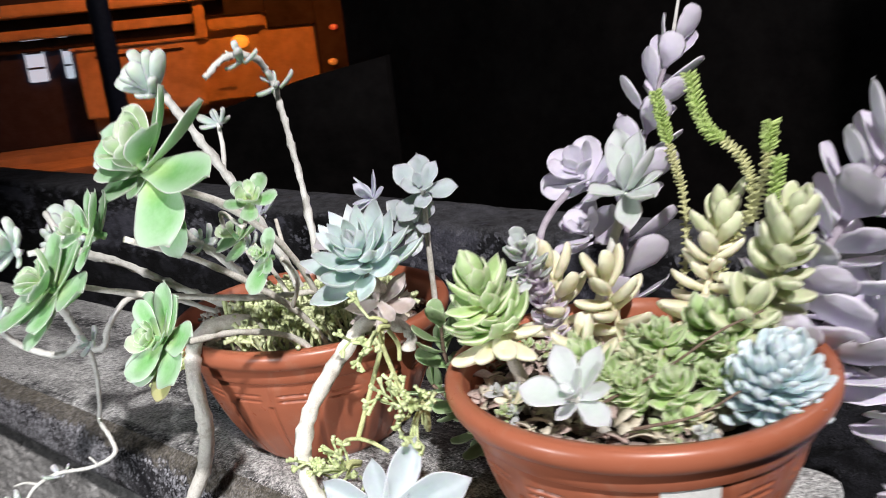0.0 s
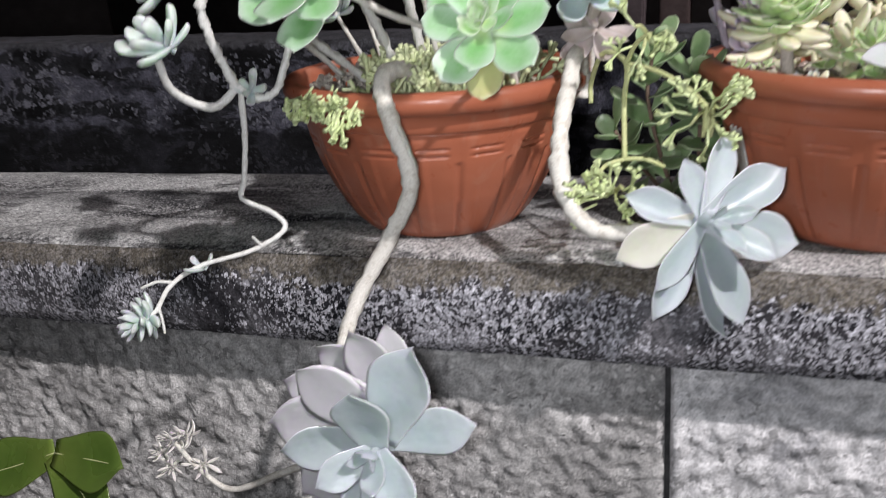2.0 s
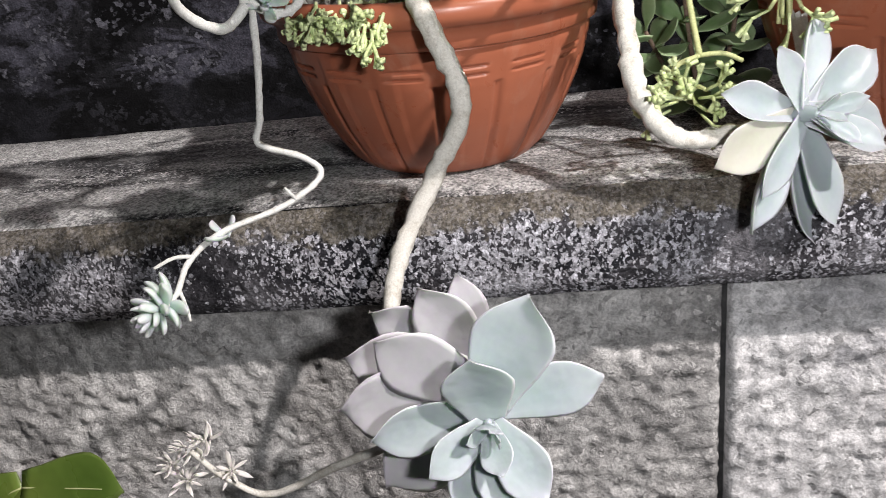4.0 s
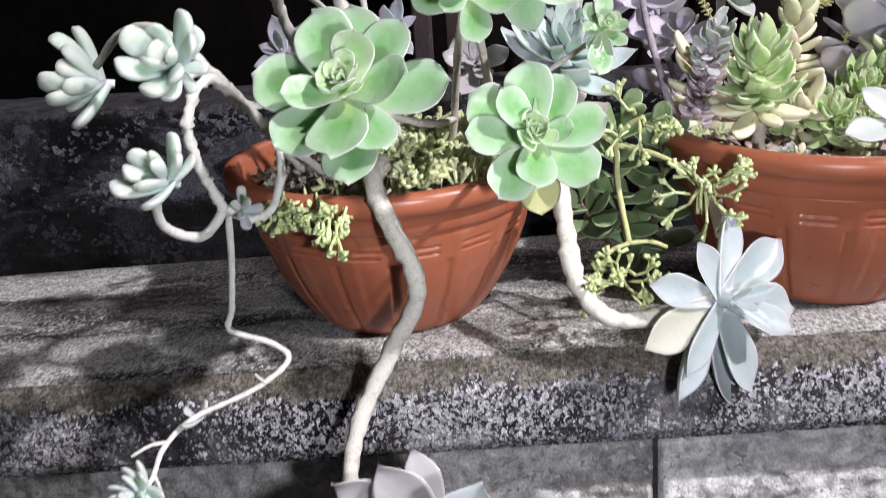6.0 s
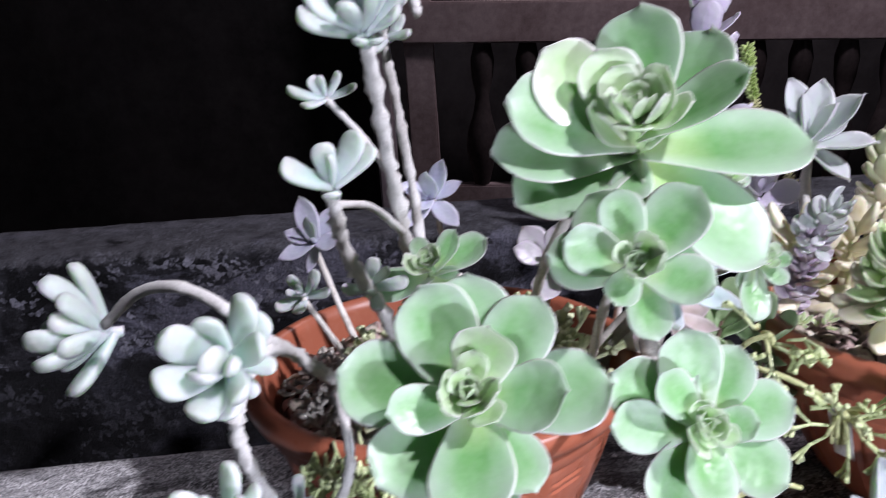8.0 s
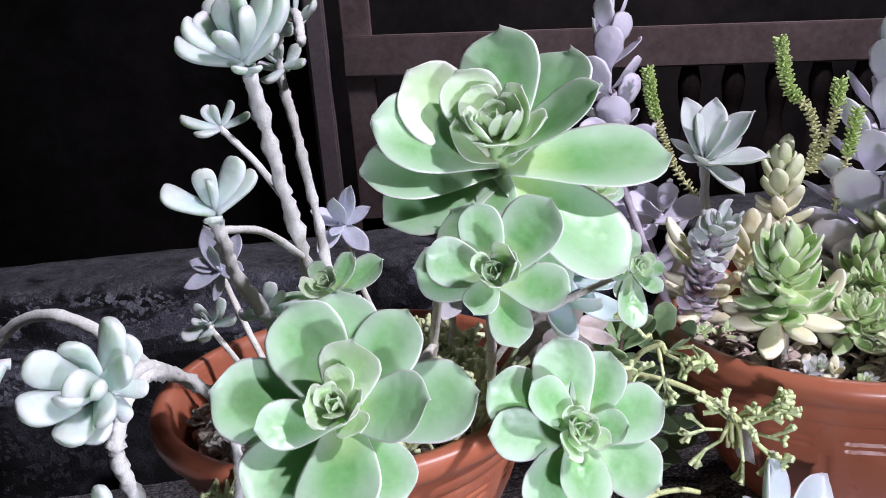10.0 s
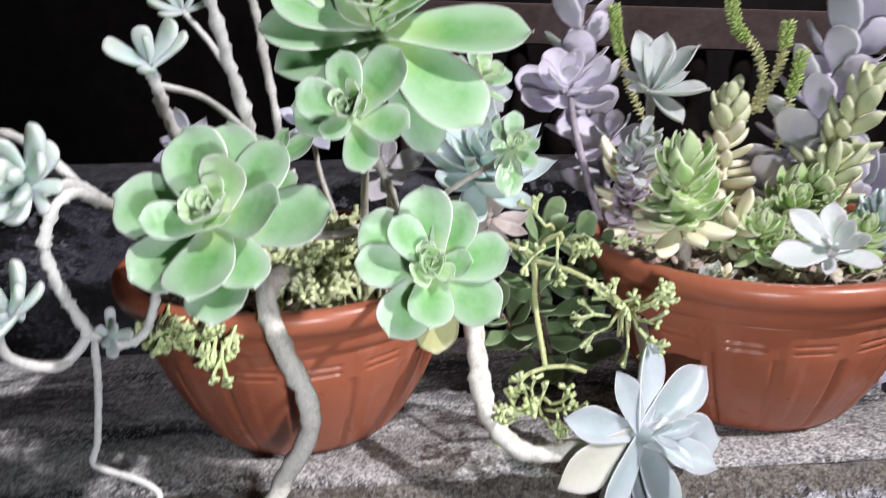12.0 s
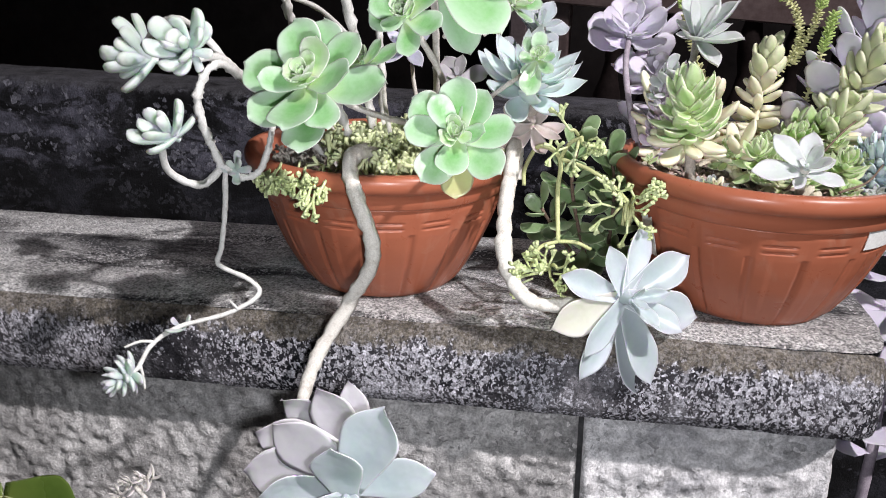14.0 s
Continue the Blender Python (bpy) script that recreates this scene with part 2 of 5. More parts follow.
def concrete(name, dark, mid, pale, speck, big=7.0, grit=170.0, cover=0.5, deep=0.6, band=None, wet=0.75, drag=(0.5, 1.5, 1.0), few=0.5, crumb=0.55, tall=1.0, lumps=70.0, pores=0.8, hold=0.85):
    """Weathered concrete: damp dark areas, grey cement and crusts of pale chips."""
    mat, nt, b = material(name, 0.92, 0, 0.2)
    tc = nt.nodes.new("ShaderNodeTexCoord")
    co = tc.outputs["Object"]

    def drawn(factors):
        n = nt.nodes.new("ShaderNodeVectorMath")
        n.operation = "MULTIPLY"
        n.inputs[1].default_value = factors
        nt.links.new(co, n.inputs[0])
        return n.outputs[0]

    large = noise_of(nt, drawn(drag), big, 8, crumb, 0.5)
    col = ramp(nt, large, [(0.42, dark), (0.46, mid), (0.50, mid), (0.535, pale)])
    damp = noise_of(nt, drawn((0.7, 1.2, 1.0)), big * 0.55, 6, 0.6, 0.4)
    col = mixed(nt, ramp(nt, damp, [(0.50, (0, 0, 0)), (0.57, (wet, wet, wet))]), col, tuple(c * 0.6 for c in dark))
    mids = noise_of(nt, co, lumps, 4, 0.55, 0.4)
    col = mixed(nt, 0.7, col, ramp(nt, mids, [(0.32, (0.42, 0.42, 0.42)), (0.47, (0.95, 0.95, 0.95)), (0.62, (1.35, 1.34, 1.33))]), "MULTIPLY")
    # chips of pale crust, each with a tone of its own
    warp = node(nt, "ShaderNodeTexNoise", Scale=grit * 0.8, Detail=2.0)
    nt.links.new(co, warp.inputs["Vector"])
    bent = nt.nodes.new("ShaderNodeVectorMath")
    bent.operation = "MULTIPLY_ADD"
    nt.links.new(warp.outputs["Color"], bent.inputs[0])
    bent.inputs[1].default_value = (1.1 / grit, 1.1 / grit, 1.1 / grit)
    nt.links.new(drawn((1.0, 1.0, tall)), bent.inputs[2])
    patch = noise_of(nt, co, big * 2.6, 6, 0.75)
    crowd = mixed(nt, 0.5, patch, noise_of(nt, drawn((0.6, 1.0, 1.0)), big * 0.9, 3, 0.6))
    chips = 0.0
    for scale, more in ((grit, 0.0), (grit * 2.1, 0.04)):
        cells = node(nt, "ShaderNodeTexVoronoi", Scale=scale)
        nt.links.new(bent.outputs[0], cells.inputs["Vector"])
        tone = nt.nodes.new("ShaderNodeSeparateColor")
        nt.links.new(cells.outputs["Color"], tone.inputs[0])
        dense = math_of(nt, "ADD", tone.outputs[0], math_of(nt, "MULTIPLY", math_of(nt, "SUBTRACT", crowd, cover), 2.2))
        for n in (dense.node, dense.node.inputs[1].links[0].from_node, dense.node.inputs[1].links[0].from_node.inputs[0].links[0].from_node):
            n.use_clamp = False
        layer = ramp(nt, dense, [(few + more - 0.05, (0, 0, 0)), (few + more + 0.05, (1, 1, 1))])
        shade = mixed(nt, tone.outputs[1], tuple(c * 0.4 for c in speck), speck)
        col = mixed(nt, layer, col, shade)
        chips = math_of(nt, "MAXIMUM", layer, chips)
    # strips across one axis, for stains and for shade put into the colour
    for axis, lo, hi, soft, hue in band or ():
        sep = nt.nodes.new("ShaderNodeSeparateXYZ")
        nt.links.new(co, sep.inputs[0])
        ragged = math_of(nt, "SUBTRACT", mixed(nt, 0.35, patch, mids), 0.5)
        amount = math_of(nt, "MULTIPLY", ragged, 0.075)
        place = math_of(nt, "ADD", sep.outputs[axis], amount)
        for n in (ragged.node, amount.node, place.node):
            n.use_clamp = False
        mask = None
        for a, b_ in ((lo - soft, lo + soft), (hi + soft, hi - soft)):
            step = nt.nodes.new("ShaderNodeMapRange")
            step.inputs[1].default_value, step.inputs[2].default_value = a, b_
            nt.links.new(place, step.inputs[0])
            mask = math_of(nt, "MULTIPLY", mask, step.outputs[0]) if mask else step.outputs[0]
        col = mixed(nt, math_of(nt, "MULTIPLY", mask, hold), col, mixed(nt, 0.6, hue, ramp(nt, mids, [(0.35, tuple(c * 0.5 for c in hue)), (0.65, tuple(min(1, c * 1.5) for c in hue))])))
    grain = noise_of(nt, co, 420.0, 3, 0.7)
    col = mixed(nt, pores, col, ramp(nt, grain, [(0.40, (0.08, 0.08, 0.08)), (0.50, (0.88, 0.88, 0.88)), (0.60, (1.5, 1.5, 1.5))]), "MULTIPLY")
    nt.links.new(col, b.inputs["Base Color"])
    bump(nt, b, mixed(nt, 0.5, mids, mixed(nt, 0.5, chips, grain)), deep, 0.006)
    return mat


POT = terracotta()
# middle strip: stain plus the pots' shade in colour; back strip paler where lit
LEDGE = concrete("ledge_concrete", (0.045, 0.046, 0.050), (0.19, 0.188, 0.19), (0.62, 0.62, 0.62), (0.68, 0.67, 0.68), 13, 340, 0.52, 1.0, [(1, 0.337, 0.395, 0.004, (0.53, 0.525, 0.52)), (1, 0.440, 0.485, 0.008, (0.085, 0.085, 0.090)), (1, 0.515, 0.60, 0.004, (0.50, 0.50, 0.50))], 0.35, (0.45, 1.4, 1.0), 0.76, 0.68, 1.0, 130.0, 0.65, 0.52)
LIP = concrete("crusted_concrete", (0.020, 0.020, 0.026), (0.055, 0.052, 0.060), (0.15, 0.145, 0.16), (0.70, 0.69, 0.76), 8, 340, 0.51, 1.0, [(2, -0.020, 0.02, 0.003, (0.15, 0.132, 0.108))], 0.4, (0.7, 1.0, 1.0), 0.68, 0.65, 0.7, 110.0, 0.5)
BLOCK = concrete("block_concrete", (0.30, 0.295, 0.295), (0.45, 0.44, 0.44), (0.58, 0.57, 0.57), (0.74, 0.72, 0.72), 9, 130, 0.52, 1.0, None, 0.3, (0.9, 1.0, 0.9), 0.86, 0.62, 1.0, 70.0, 0.25)
PILLAR = concrete("pale_block_concrete", (0.52, 0.515, 0.54), (0.72, 0.71, 0.73), (0.82, 0.81, 0.83), (0.86, 0.85, 0.87), 10, 130, 0.52, 0.9, None, 0.12, (0.9, 1.0, 0.9), 0.84, 0.62, 1.0, 70.0, 0.25)
# back wall: darkness put into the colour, black low down, paler along the top
BACKWALL = concrete("shaded_mossy_concrete", (0.004, 0.004, 0.005), (0.020, 0.020, 0.024), (0.085, 0.085, 0.11), (0.20, 0.20, 0.24), 12, 110, 0.56, 0.9, [(2, -0.80, -0.012, 0.006, (0.006, 0.006, 0.007)), (2, 0.100, 0.2, 0.004, (0.055, 0.055, 0.062))], 0.7, (0.6, 1.0, 1.3), 0.84, 0.66, 1.0, 60.0, 0.4, 0.8)
# mortar coloured dark to give the block joints the shade of a recess
MORTAR = mottled("shaded_mortar", (0.03, 0.03, 0.032), (0.08, 0.078, 0.08), 60, 0.95)


# ---- mesh tools ----
def finish(bm, name, mat, smooth=True):
    bmesh.ops.recalc_face_normals(bm, faces=bm.faces)
    me = bpy.data.meshes.new(name)
    bm.to_mesh(me)
    bm.free()
    me.materials.append(mat)
    if smooth:
        me.polygons.foreach_set("use_smooth", [True] * len(me.polygons))
    return me


def thing(name, at, label, category, group="", kind=""):
    ob = new(name)
    ob.location = at
    ob.empty_display_size = 0.02
    return tagged(ob, label, category, group, kind)


def part(name, me, parent, m=None, label=""):
    """A mesh under its thing; m is its pose in the world if the parent is a thing, or in the part if the parent is a part."""
    ob = new(name, me)
    ob.parent = parent
    m = m or Matrix()
    ob.matrix_basis = Matrix.Translation(-parent.location) @ m if parent.type == "EMPTY" else m
    return tagged(ob, label)


def curve_points(pts, steps=6):
    """Catmull-Rom through the points."""
    p = [Vector(v) for v in pts]
    p = [p[0] * 2 - p[1], *p, p[-1] * 2 - p[-2]]
    out = []
    for i in range(1, len(p) - 2):
        for k in range(steps):
            t = k / steps
            a, b, c, d = p[i - 1 : i + 3]
            out.append(0.5 * (2 * b + (c - a) * t + (2 * a - 5 * b + 4 * c - d) * t * t + (3 * b - a - 3 * c + d) * t**3))
    return out + [p[-2]]


def tube(bm, pts, r0, r1, seg=9, steps=6, knobs=0.12, smooth_path=True):
    """A tapered, knobbly stem along a curve."""
    path = curve_points(pts, steps) if smooth_path else [Vector(v) for v in pts]
    n = len(path)
    side = Vector((0.3, 0.2, 1)).cross(path[1] - path[0]).normalized()
    rings = []
    seed = Vector((path[0].x * 91, path[0].y * 57, path[0].z * 83))
    for i, c in enumerate(path):
        d = (path[min(i + 1, n - 1)] - path[max(i - 1, 0)]).normalized()
        side = (side - d * side.dot(d)).normalized()
        up = d.cross(side)
        r = r0 + (r1 - r0) * i / (n - 1)
        r *= 1 + knobs * noise.noise(seed + Vector((0, 0, i * 0.8)))
        if knobs >= 0.18:
            r *= 1 + 0.07 * (i % 3 == 0)
        ring = []
        for k in range(seg):
            a = 2 * math.pi * k / seg
            w = r * (1 + 1.5 * knobs * noise.noise(seed + Vector((k * 1.7, i * 1.1, 5))))
            ring.append(bm.verts.new(c + (side * math.cos(a) + up * math.sin(a)) * w))
        rings.append(ring)
    for a, b in zip(rings, rings[1:]):
        for k in range(seg):
            bm.faces.new((a[k], a[(k + 1) % seg], b[(k + 1) % seg], b[k]))
    bm.faces.new(rings[0][::-1])
    bm.faces.new(rings[-1])


def stem(name, pts, r0, r1, mat, parent, knobs=0.12, label="", steps=9, seg=10):
    bm = bmesh.new()
    root = Vector(pts[0])
    if 0.1 < root.z < 0.114:
        pts = [root - Vector((0, 0, 0.016)), *pts]
    tube(bm, pts, r0, r1, seg, steps, knobs)
    return part(name, finish(bm, name, mat), parent, None, label)


def interp(table, u):
    for (a, va), (b, vb) in zip(table, table[1:]):
        if u <= b:
            f = (u - a) / (b - a)
            f = f * f * (3 - 2 * f)
            return va + (vb - va) * f
    return table[-1][1]


def outline(table, u):
    """A smooth curve through the table, with the slopes held so that it never overshoots."""
    n = len(table)
    rise = [(table[i + 1][1] - table[i][1]) / (table[i + 1][0] - table[i][0]) for i in range(n - 1)]
    slope = [rise[0]] + [2 * a * b / (a + b) if a * b > 0 else 0.0 for a, b in zip(rise, rise[1:])] + [rise[-1] * 1.6]
    for i in range(n - 1):
        (a, va), (b, vb) = table[i], table[i + 1]
        if u <= b or i == n - 2:
            h = b - a
            t = min(1.0, max(0.0, (u - a) / h))
            return (2 * t**3 - 3 * t * t + 1) * va + (t**3 - 2 * t * t + t) * h * slope[i] + (3 * t * t - 2 * t**3) * vb + (t**3 - t * t) * h * slope[i + 1]


SHAPES = {
    "spoon": [(0, 0.40), (0.2, 0.58), (0.45, 0.88), (0.65, 1.0), (0.81, 0.90), (0.905, 0.64), (0.95, 0.36), (0.98, 0.13), (1, 0.015)],
    "ovate": [(0, 0.46), (0.2, 0.64), (0.45, 0.90), (0.64, 1.0), (0.78, 0.84), (0.89, 0.48), (0.955, 0.19), (1, 0.015)],
    "plump": [(0, 0.40), (0.2, 0.68), (0.5, 1.0), (0.72, 0.92), (0.88, 0.66), (0.96, 0.36), (1, 0.06)],
    "point": [(0, 0.42), (0.2, 0.70), (0.5, 1.0), (0.68, 0.92), (0.85, 0.55), (0.95, 0.20), (1, 0.02)],
    "finger": [(0, 0.50), (0.2, 0.66), (0.5, 0.88), (0.74, 1.0), (0.88, 0.90), (0.955, 0.66), (0.988, 0.40), (1, 0.10)],
    "paddle": [(0, 0.16), (0.15, 0.28), (0.38, 0.80), (0.62, 1.0), (0.82, 0.92), (0.95, 0.55), (1, 0.10)],
    "blade": [(0, 0.30), (0.2, 0.65), (0.45, 1.0), (0.7, 0.80), (0.9, 0.32), (1, 0.02)],
}


def leaf_mesh(name, shape, width, thick, bend, cup, mat, rings=12, seg=10, scallop=0.0, fold=0.0, seed=0, taper=0.35):
    """One fleshy leaf, a unit long, from the origin along +y, its face up."""
    rnd = random.Random(seed)
    marks = []
    wob = [rnd.uniform(-0.07, 0.07) for _ in range(4)]
    bm = bmesh.new()
    rows = []
    for i in range(rings):
        s = i / (rings - 1)
        u = 0.35 * s + 0.65 * math.sin(math.pi * s / 2)
        hw = max(outline(SHAPES[shape], u), 0.02) * width * 0.5
        th = thick * 0.5 * (0.25 + 0.75 * outline(SHAPES[shape], u)) * (1 - taper * u)
        if i == rings - 1:
            th *= 0.3
        ang = bend * (u - 0.25) * abs(u) ** 0.6
        row = []
        for k in range(seg):
            a = 2 * math.pi * k / seg
            cx, sz = math.cos(a), math.sin(a)
            x = hw * cx * (1 + scallop * math.sin(u * 26 + (0 if cx > 0 else 1.3)) * abs(cx))
            x += wob[0] * width * u * u
            z = th * sz * (0.55 if sz > 0 else 1.1)
            z += cup * hw * cx * cx + fold * hw * abs(cx) + wob[1] * width * cx * u
            marks.append(max(abs(cx), (u - 0.75) * 4))
            row.append(bm.verts.new((x, u * math.cos(ang) - z * math.sin(ang), z * math.cos(ang) + u * math.sin(ang))))
        rows.append(row)
    for a, b in zip(rows, rows[1:]):
        for k in range(seg):
            bm.faces.new((a[k], a[(k + 1) % seg], b[(k + 1) % seg], b[k]))
    bm.faces.new(rows[0][::-1])
    bm.faces.new(rows[-1])
    me = finish(bm, name, mat)
    me.attributes.new("across", "FLOAT", "POINT").data.foreach_set("value", marks)
    return me


def kinds(name, shape, width, thick, bend, cup, mat, n=3, **more):
    return [leaf_mesh(name, shape, width * (0.94 + 0.06 * k), thick, bend * (0.6 + 0.35 * k) - 0.03 * k, cup * (0.8 + 0.2 * k), mat, seed=k, **more) for k in range(n)]


LEAF = {
    "green": kinds("leaf", "spoon", 0.63, 0.075, 0.20, 0.10, GREEN, fold=0.10, seg=16, rings=22),
    "young": kinds("leaf", "spoon", 0.74, 0.09, 0.38, 0.22, YOUNG, seg=16, rings=18),
    "ghost": kinds("leaf", "ovate", 0.60, 0.13, 0.16, 0.24, GHOST, seg=14, rings=18),
    "slim": kinds("leaf", "ovate", 0.42, 0.13, 0.12, 0.45, GHOST, seg=14, rings=18),
    "ghostback": kinds("leaf", "ovate", 0.62, 0.13, 0.14, 0.2, GHOST_BACK),
    "finger": kinds("leaf", "finger", 0.45, 0.30, 0.18, 0.0, FINGER, n=4, taper=0.12, rings=14, seg=12),
    "echev": kinds("leaf", "point", 0.40, 0.12, 0.45, 0.30, ECHEV),
    "lilac": kinds("leaf", "paddle", 0.66, 0.07, 0.25, 0.15, LILAC, scallop=0.05),
    "yellow": kinds("leaf", "plump", 0.46, 0.40, 0.18, 0.04, YELLOW),
    "plump": kinds("leaf", "plump", 0.50, 0.40, 0.20, 0.05, PLUMP),
    "star": kinds("leaf", "ovate", 0.56, 0.12, 0.14, 0.3, WHITE),
    "lime": kinds("leaf", "point", 0.46, 0.24, 0.40, 0.14, LIME, n=4),
    "white": kinds("leaf", "point", 0.60, 0.12, 0.20, 0.25, WHITE),
    "pale": kinds("leaf", "point", 0.60, 0.12, 0.16, 0.2, PALE),
    "powder": kinds("leaf", "finger", 0.30, 0.20, 0.30, 0.05, POWDER, rings=9, seg=7),
    "jade": kinds("leaf", "paddle", 0.55, 0.14, 0.25, 0.12, JADE),
    "glossy": kinds("leaf", "ovate", 0.62, 0.03, 0.14, 0.05, GLOSSY, fold=0.12, rings=16, seg=14),
    "fading": kinds("leaf", "spoon", 0.60, 0.06, 0.2, 0.1, FADING, n=1),
    "purple": kinds("leaf", "plump", 0.62, 0.30, 0.25, 0.10, PURPLE),
    "icy": kinds("leaf", "paddle", 0.60, 0.26, 0.25, 0.10, WHITE),
    "bud": kinds("leaf", "plump", 0.50, 0.40, 0.20, 0.0, FINGER, rings=9, seg=9),
    "scale": kinds("leaf", "point", 0.24, 0.16, 0.45, 0.10, SCALE, rings=8, seg=7),
    "aged": kinds("leaf", "ovate", 0.48, 0.13, 0.12, 0.40, AGED, n=1, seg=14, rings=18),
    "dry": kinds("leaf", "point", 0.50, 0.05, 0.9, 0.5, DRY),
}
for key, shared in LEAF.items():
    for me in shared:
        me.name = key + "_leaf"


def frame_of(axis, spin=0.0):
    """A turn whose z is the axis."""
    z = Vector(axis).normalized()
    x = Vector((0, 0, 1)).cross(z)
    x = x.normalized() if x.length > 0.05 else Vector((1, 0, 0))
    y = z.cross(x)
    return Matrix((x, y, z)).transposed().to_4x4() @ Matrix.Rotation(radians(spin), 4, "Z")


FEW = [(4, 1.0, 12, "finger"), (3, 0.78, 48, "finger")]


def rosette(parent, at, axis, radius, kind, count=0, low=8, high=82, spin=0.0, inner="", inner_from=0.6, shrink=0.28, label="", seed=1, height=0.35, power=1.35, twist=137.5, tiers=None):
    """A rosette of single leaves round a core: rings of leaves, or one spiral from the outside in."""
    rnd = random.Random(seed)
    rows = []
    if tiers:
        turn, total = 0.0, sum(t[0] for t in tiers)
        for n, size, tilt, pool in tiers:
            for k in range(n):
                rows.append((size, tilt, pool, turn + 360 * k / n, len(rows) / total))
            turn += 180 / n + 11
    else:
        for i in range(count):
            f = i / max(count - 1, 1)
            rows.append((1 - (1 - shrink) * f**power, low + (high - low) * f**power, inner if inner and f > inner_from else kind, i * twist, f))
    bm = bmesh.new()
    bmesh.ops.create_icosphere(bm, subdivisions=2, radius=radius * 0.06)
    core = part("rosette", finish(bm, "core", LEAF[rows[-1][2]][0].materials[0]), parent, Matrix.Translation(at) @ frame_of(axis, spin) @ Matrix.Translation((0, 0, -0.32 * radius)), label)
    for size, tilt, pool, turn, f in rows:
        loose = 1.7 if pool == "finger" else 1.0
        size *= radius * (1 + loose * rnd.uniform(-0.10, 0.08))
        tilt += loose * rnd.uniform(-7, 7)
        m = Matrix.Rotation(radians(turn + rnd.uniform(-10, 10)), 4, "Z") @ Matrix.Translation((0, 0, radius * height * (f - 0.5)))
        m = m @ Matrix.Rotation(radians(tilt), 4, "X") @ Matrix.Rotation(radians(rnd.uniform(-13, 13)), 4, "Y") @ Matrix.Translation((0, radius * 0.03, 0)) @ Matrix.Diagonal((size * rnd.uniform(0.88, 1.05), size, size * rnd.uniform(0.9, 1.1), 1))
        part("leaf", rnd.choice(LEAF[pool]), core, m)
    return core


def posed(parent, at, axis, kind, leaves, inner="", inner_from=26, label="", seed=1, old="", old_from=30):
    """A rosette whose leaves are given one by one: turn round the axis, rise, length and root depth in mm, breadth; old leaves sit deep."""
    rnd = random.Random(seed)
    reach, deep = max(r[2] for r in leaves) / 1000, max(r[3] for r in leaves) / 1000
    bm = bmesh.new()
    tube(bm, [(0, 0, -deep - 0.004), (0, 0, -deep * 0.6), (0, 0, -deep * 0.2 - 0.0006), (0, 0, -0.0004)], reach * 0.075, reach * 0.03, 8, 3, 0.08)
    core = part("rosette", finish(bm, "core", LEAF[kind][0].materials[0]), parent, Matrix.Translation(at) @ frame_of(axis), label)
    for turn, rise, mm, root, broad in leaves:
        size = mm / 1000
        rise = rise if rise < 44 or not inner else 44 + 0.45 * (rise - 44)
        m = Matrix.Rotation(radians(turn), 4, "Z") @ Matrix.Translation((0, 0, -root / 1000)) @ Matrix.Rotation(radians(rise), 4, "X") @ Matrix.Rotation(radians(rnd.uniform(-9, 9)), 4, "Y")
        part("leaf", rnd.choice(LEAF[inner if inner and rise >= inner_from else old if old and root >= old_from else kind]), core, m @ Matrix.Diagonal((size * broad, size, size * rnd.uniform(0.9, 1.1), 1)))
    for k in range(10 if inner else 0):
        size = reach * (0.34 - 0.024 * k)
        m = Matrix.Rotation(radians(137.5 * k + 20 * seed), 4, "Z") @ Matrix.Translation((0, 0, -reach * (0.07 - 0.008 * k))) @ Matrix.Rotation(radians(20 + 5.5 * k + rnd.uniform(-4, 4)), 4, "X")
        part("leaf", rnd.choice(LEAF[inner]), core, m @ Matrix.Scale(size, 4))
    return core


def spike(parent, path, size, kind, count, tilt=55, grow=1.0, tip_tilt=75, seed=2, label="", r=0.002, mat=None, tip_kind="", tip_from=0.7, wild=1.0):
    """Leaves in a spiral up a stem."""
    rnd = random.Random(seed)
    bm = bmesh.new()
    tube(bm, path, r, r * 0.7, 7, 6, 0.08)
    core = part("shoot", finish(bm, "shoot", mat or LEAF[kind][0].materials[0]), parent, None, label)
    pts = curve_points(path, 12)
    for i in range(count):
        f = i / max(count - 1, 1)
        j = min(int(f * (len(pts) - 1)), len(pts) - 2)
        c = pts[j].lerp(pts[j + 1], f * (len(pts) - 1) - j)
        axis = pts[j + 1] - pts[j]
        m = Matrix.Translation(c) @ frame_of(axis, i * 137.5 + rnd.uniform(-10, 10))
        s = size * (1 + (grow - 1) * f) * rnd.uniform(1 - 0.12 * wild, 1.1)
        m = m @ Matrix.Rotation(radians(tilt + (tip_tilt - tilt) * f**2 + wild * rnd.uniform(-7, 7)), 4, "X") @ Matrix.Rotation(radians((wild - 1) * rnd.uniform(-14, 14)), 4, "Y") @ Matrix.Translation((0, r * 0.6, 0)) @ Matrix.Scale(s, 4)
        part("leaf", rnd.choice(LEAF[tip_kind if tip_kind and f > tip_from else kind]), core, m)
    return core


# ---- the ledge, the walls, the ground ----
def box_bm(bm, lo, hi, bevel=0.0):
    made = bmesh.ops.create_cube(bm, size=1)["verts"]
    size, mid = Vector(hi) - Vector(lo), (Vector(hi) + Vector(lo)) / 2
    for v in made:
        v.co = Vector((v.co.x * size.x, v.co.y * size.y, v.co.z * size.z)) + mid
    if bevel:
        edges = {e for v in made for e in v.link_edges}
        bmesh.ops.bevel(bm, geom=list(edges), offset=bevel, segments=2, affect="EDGES")


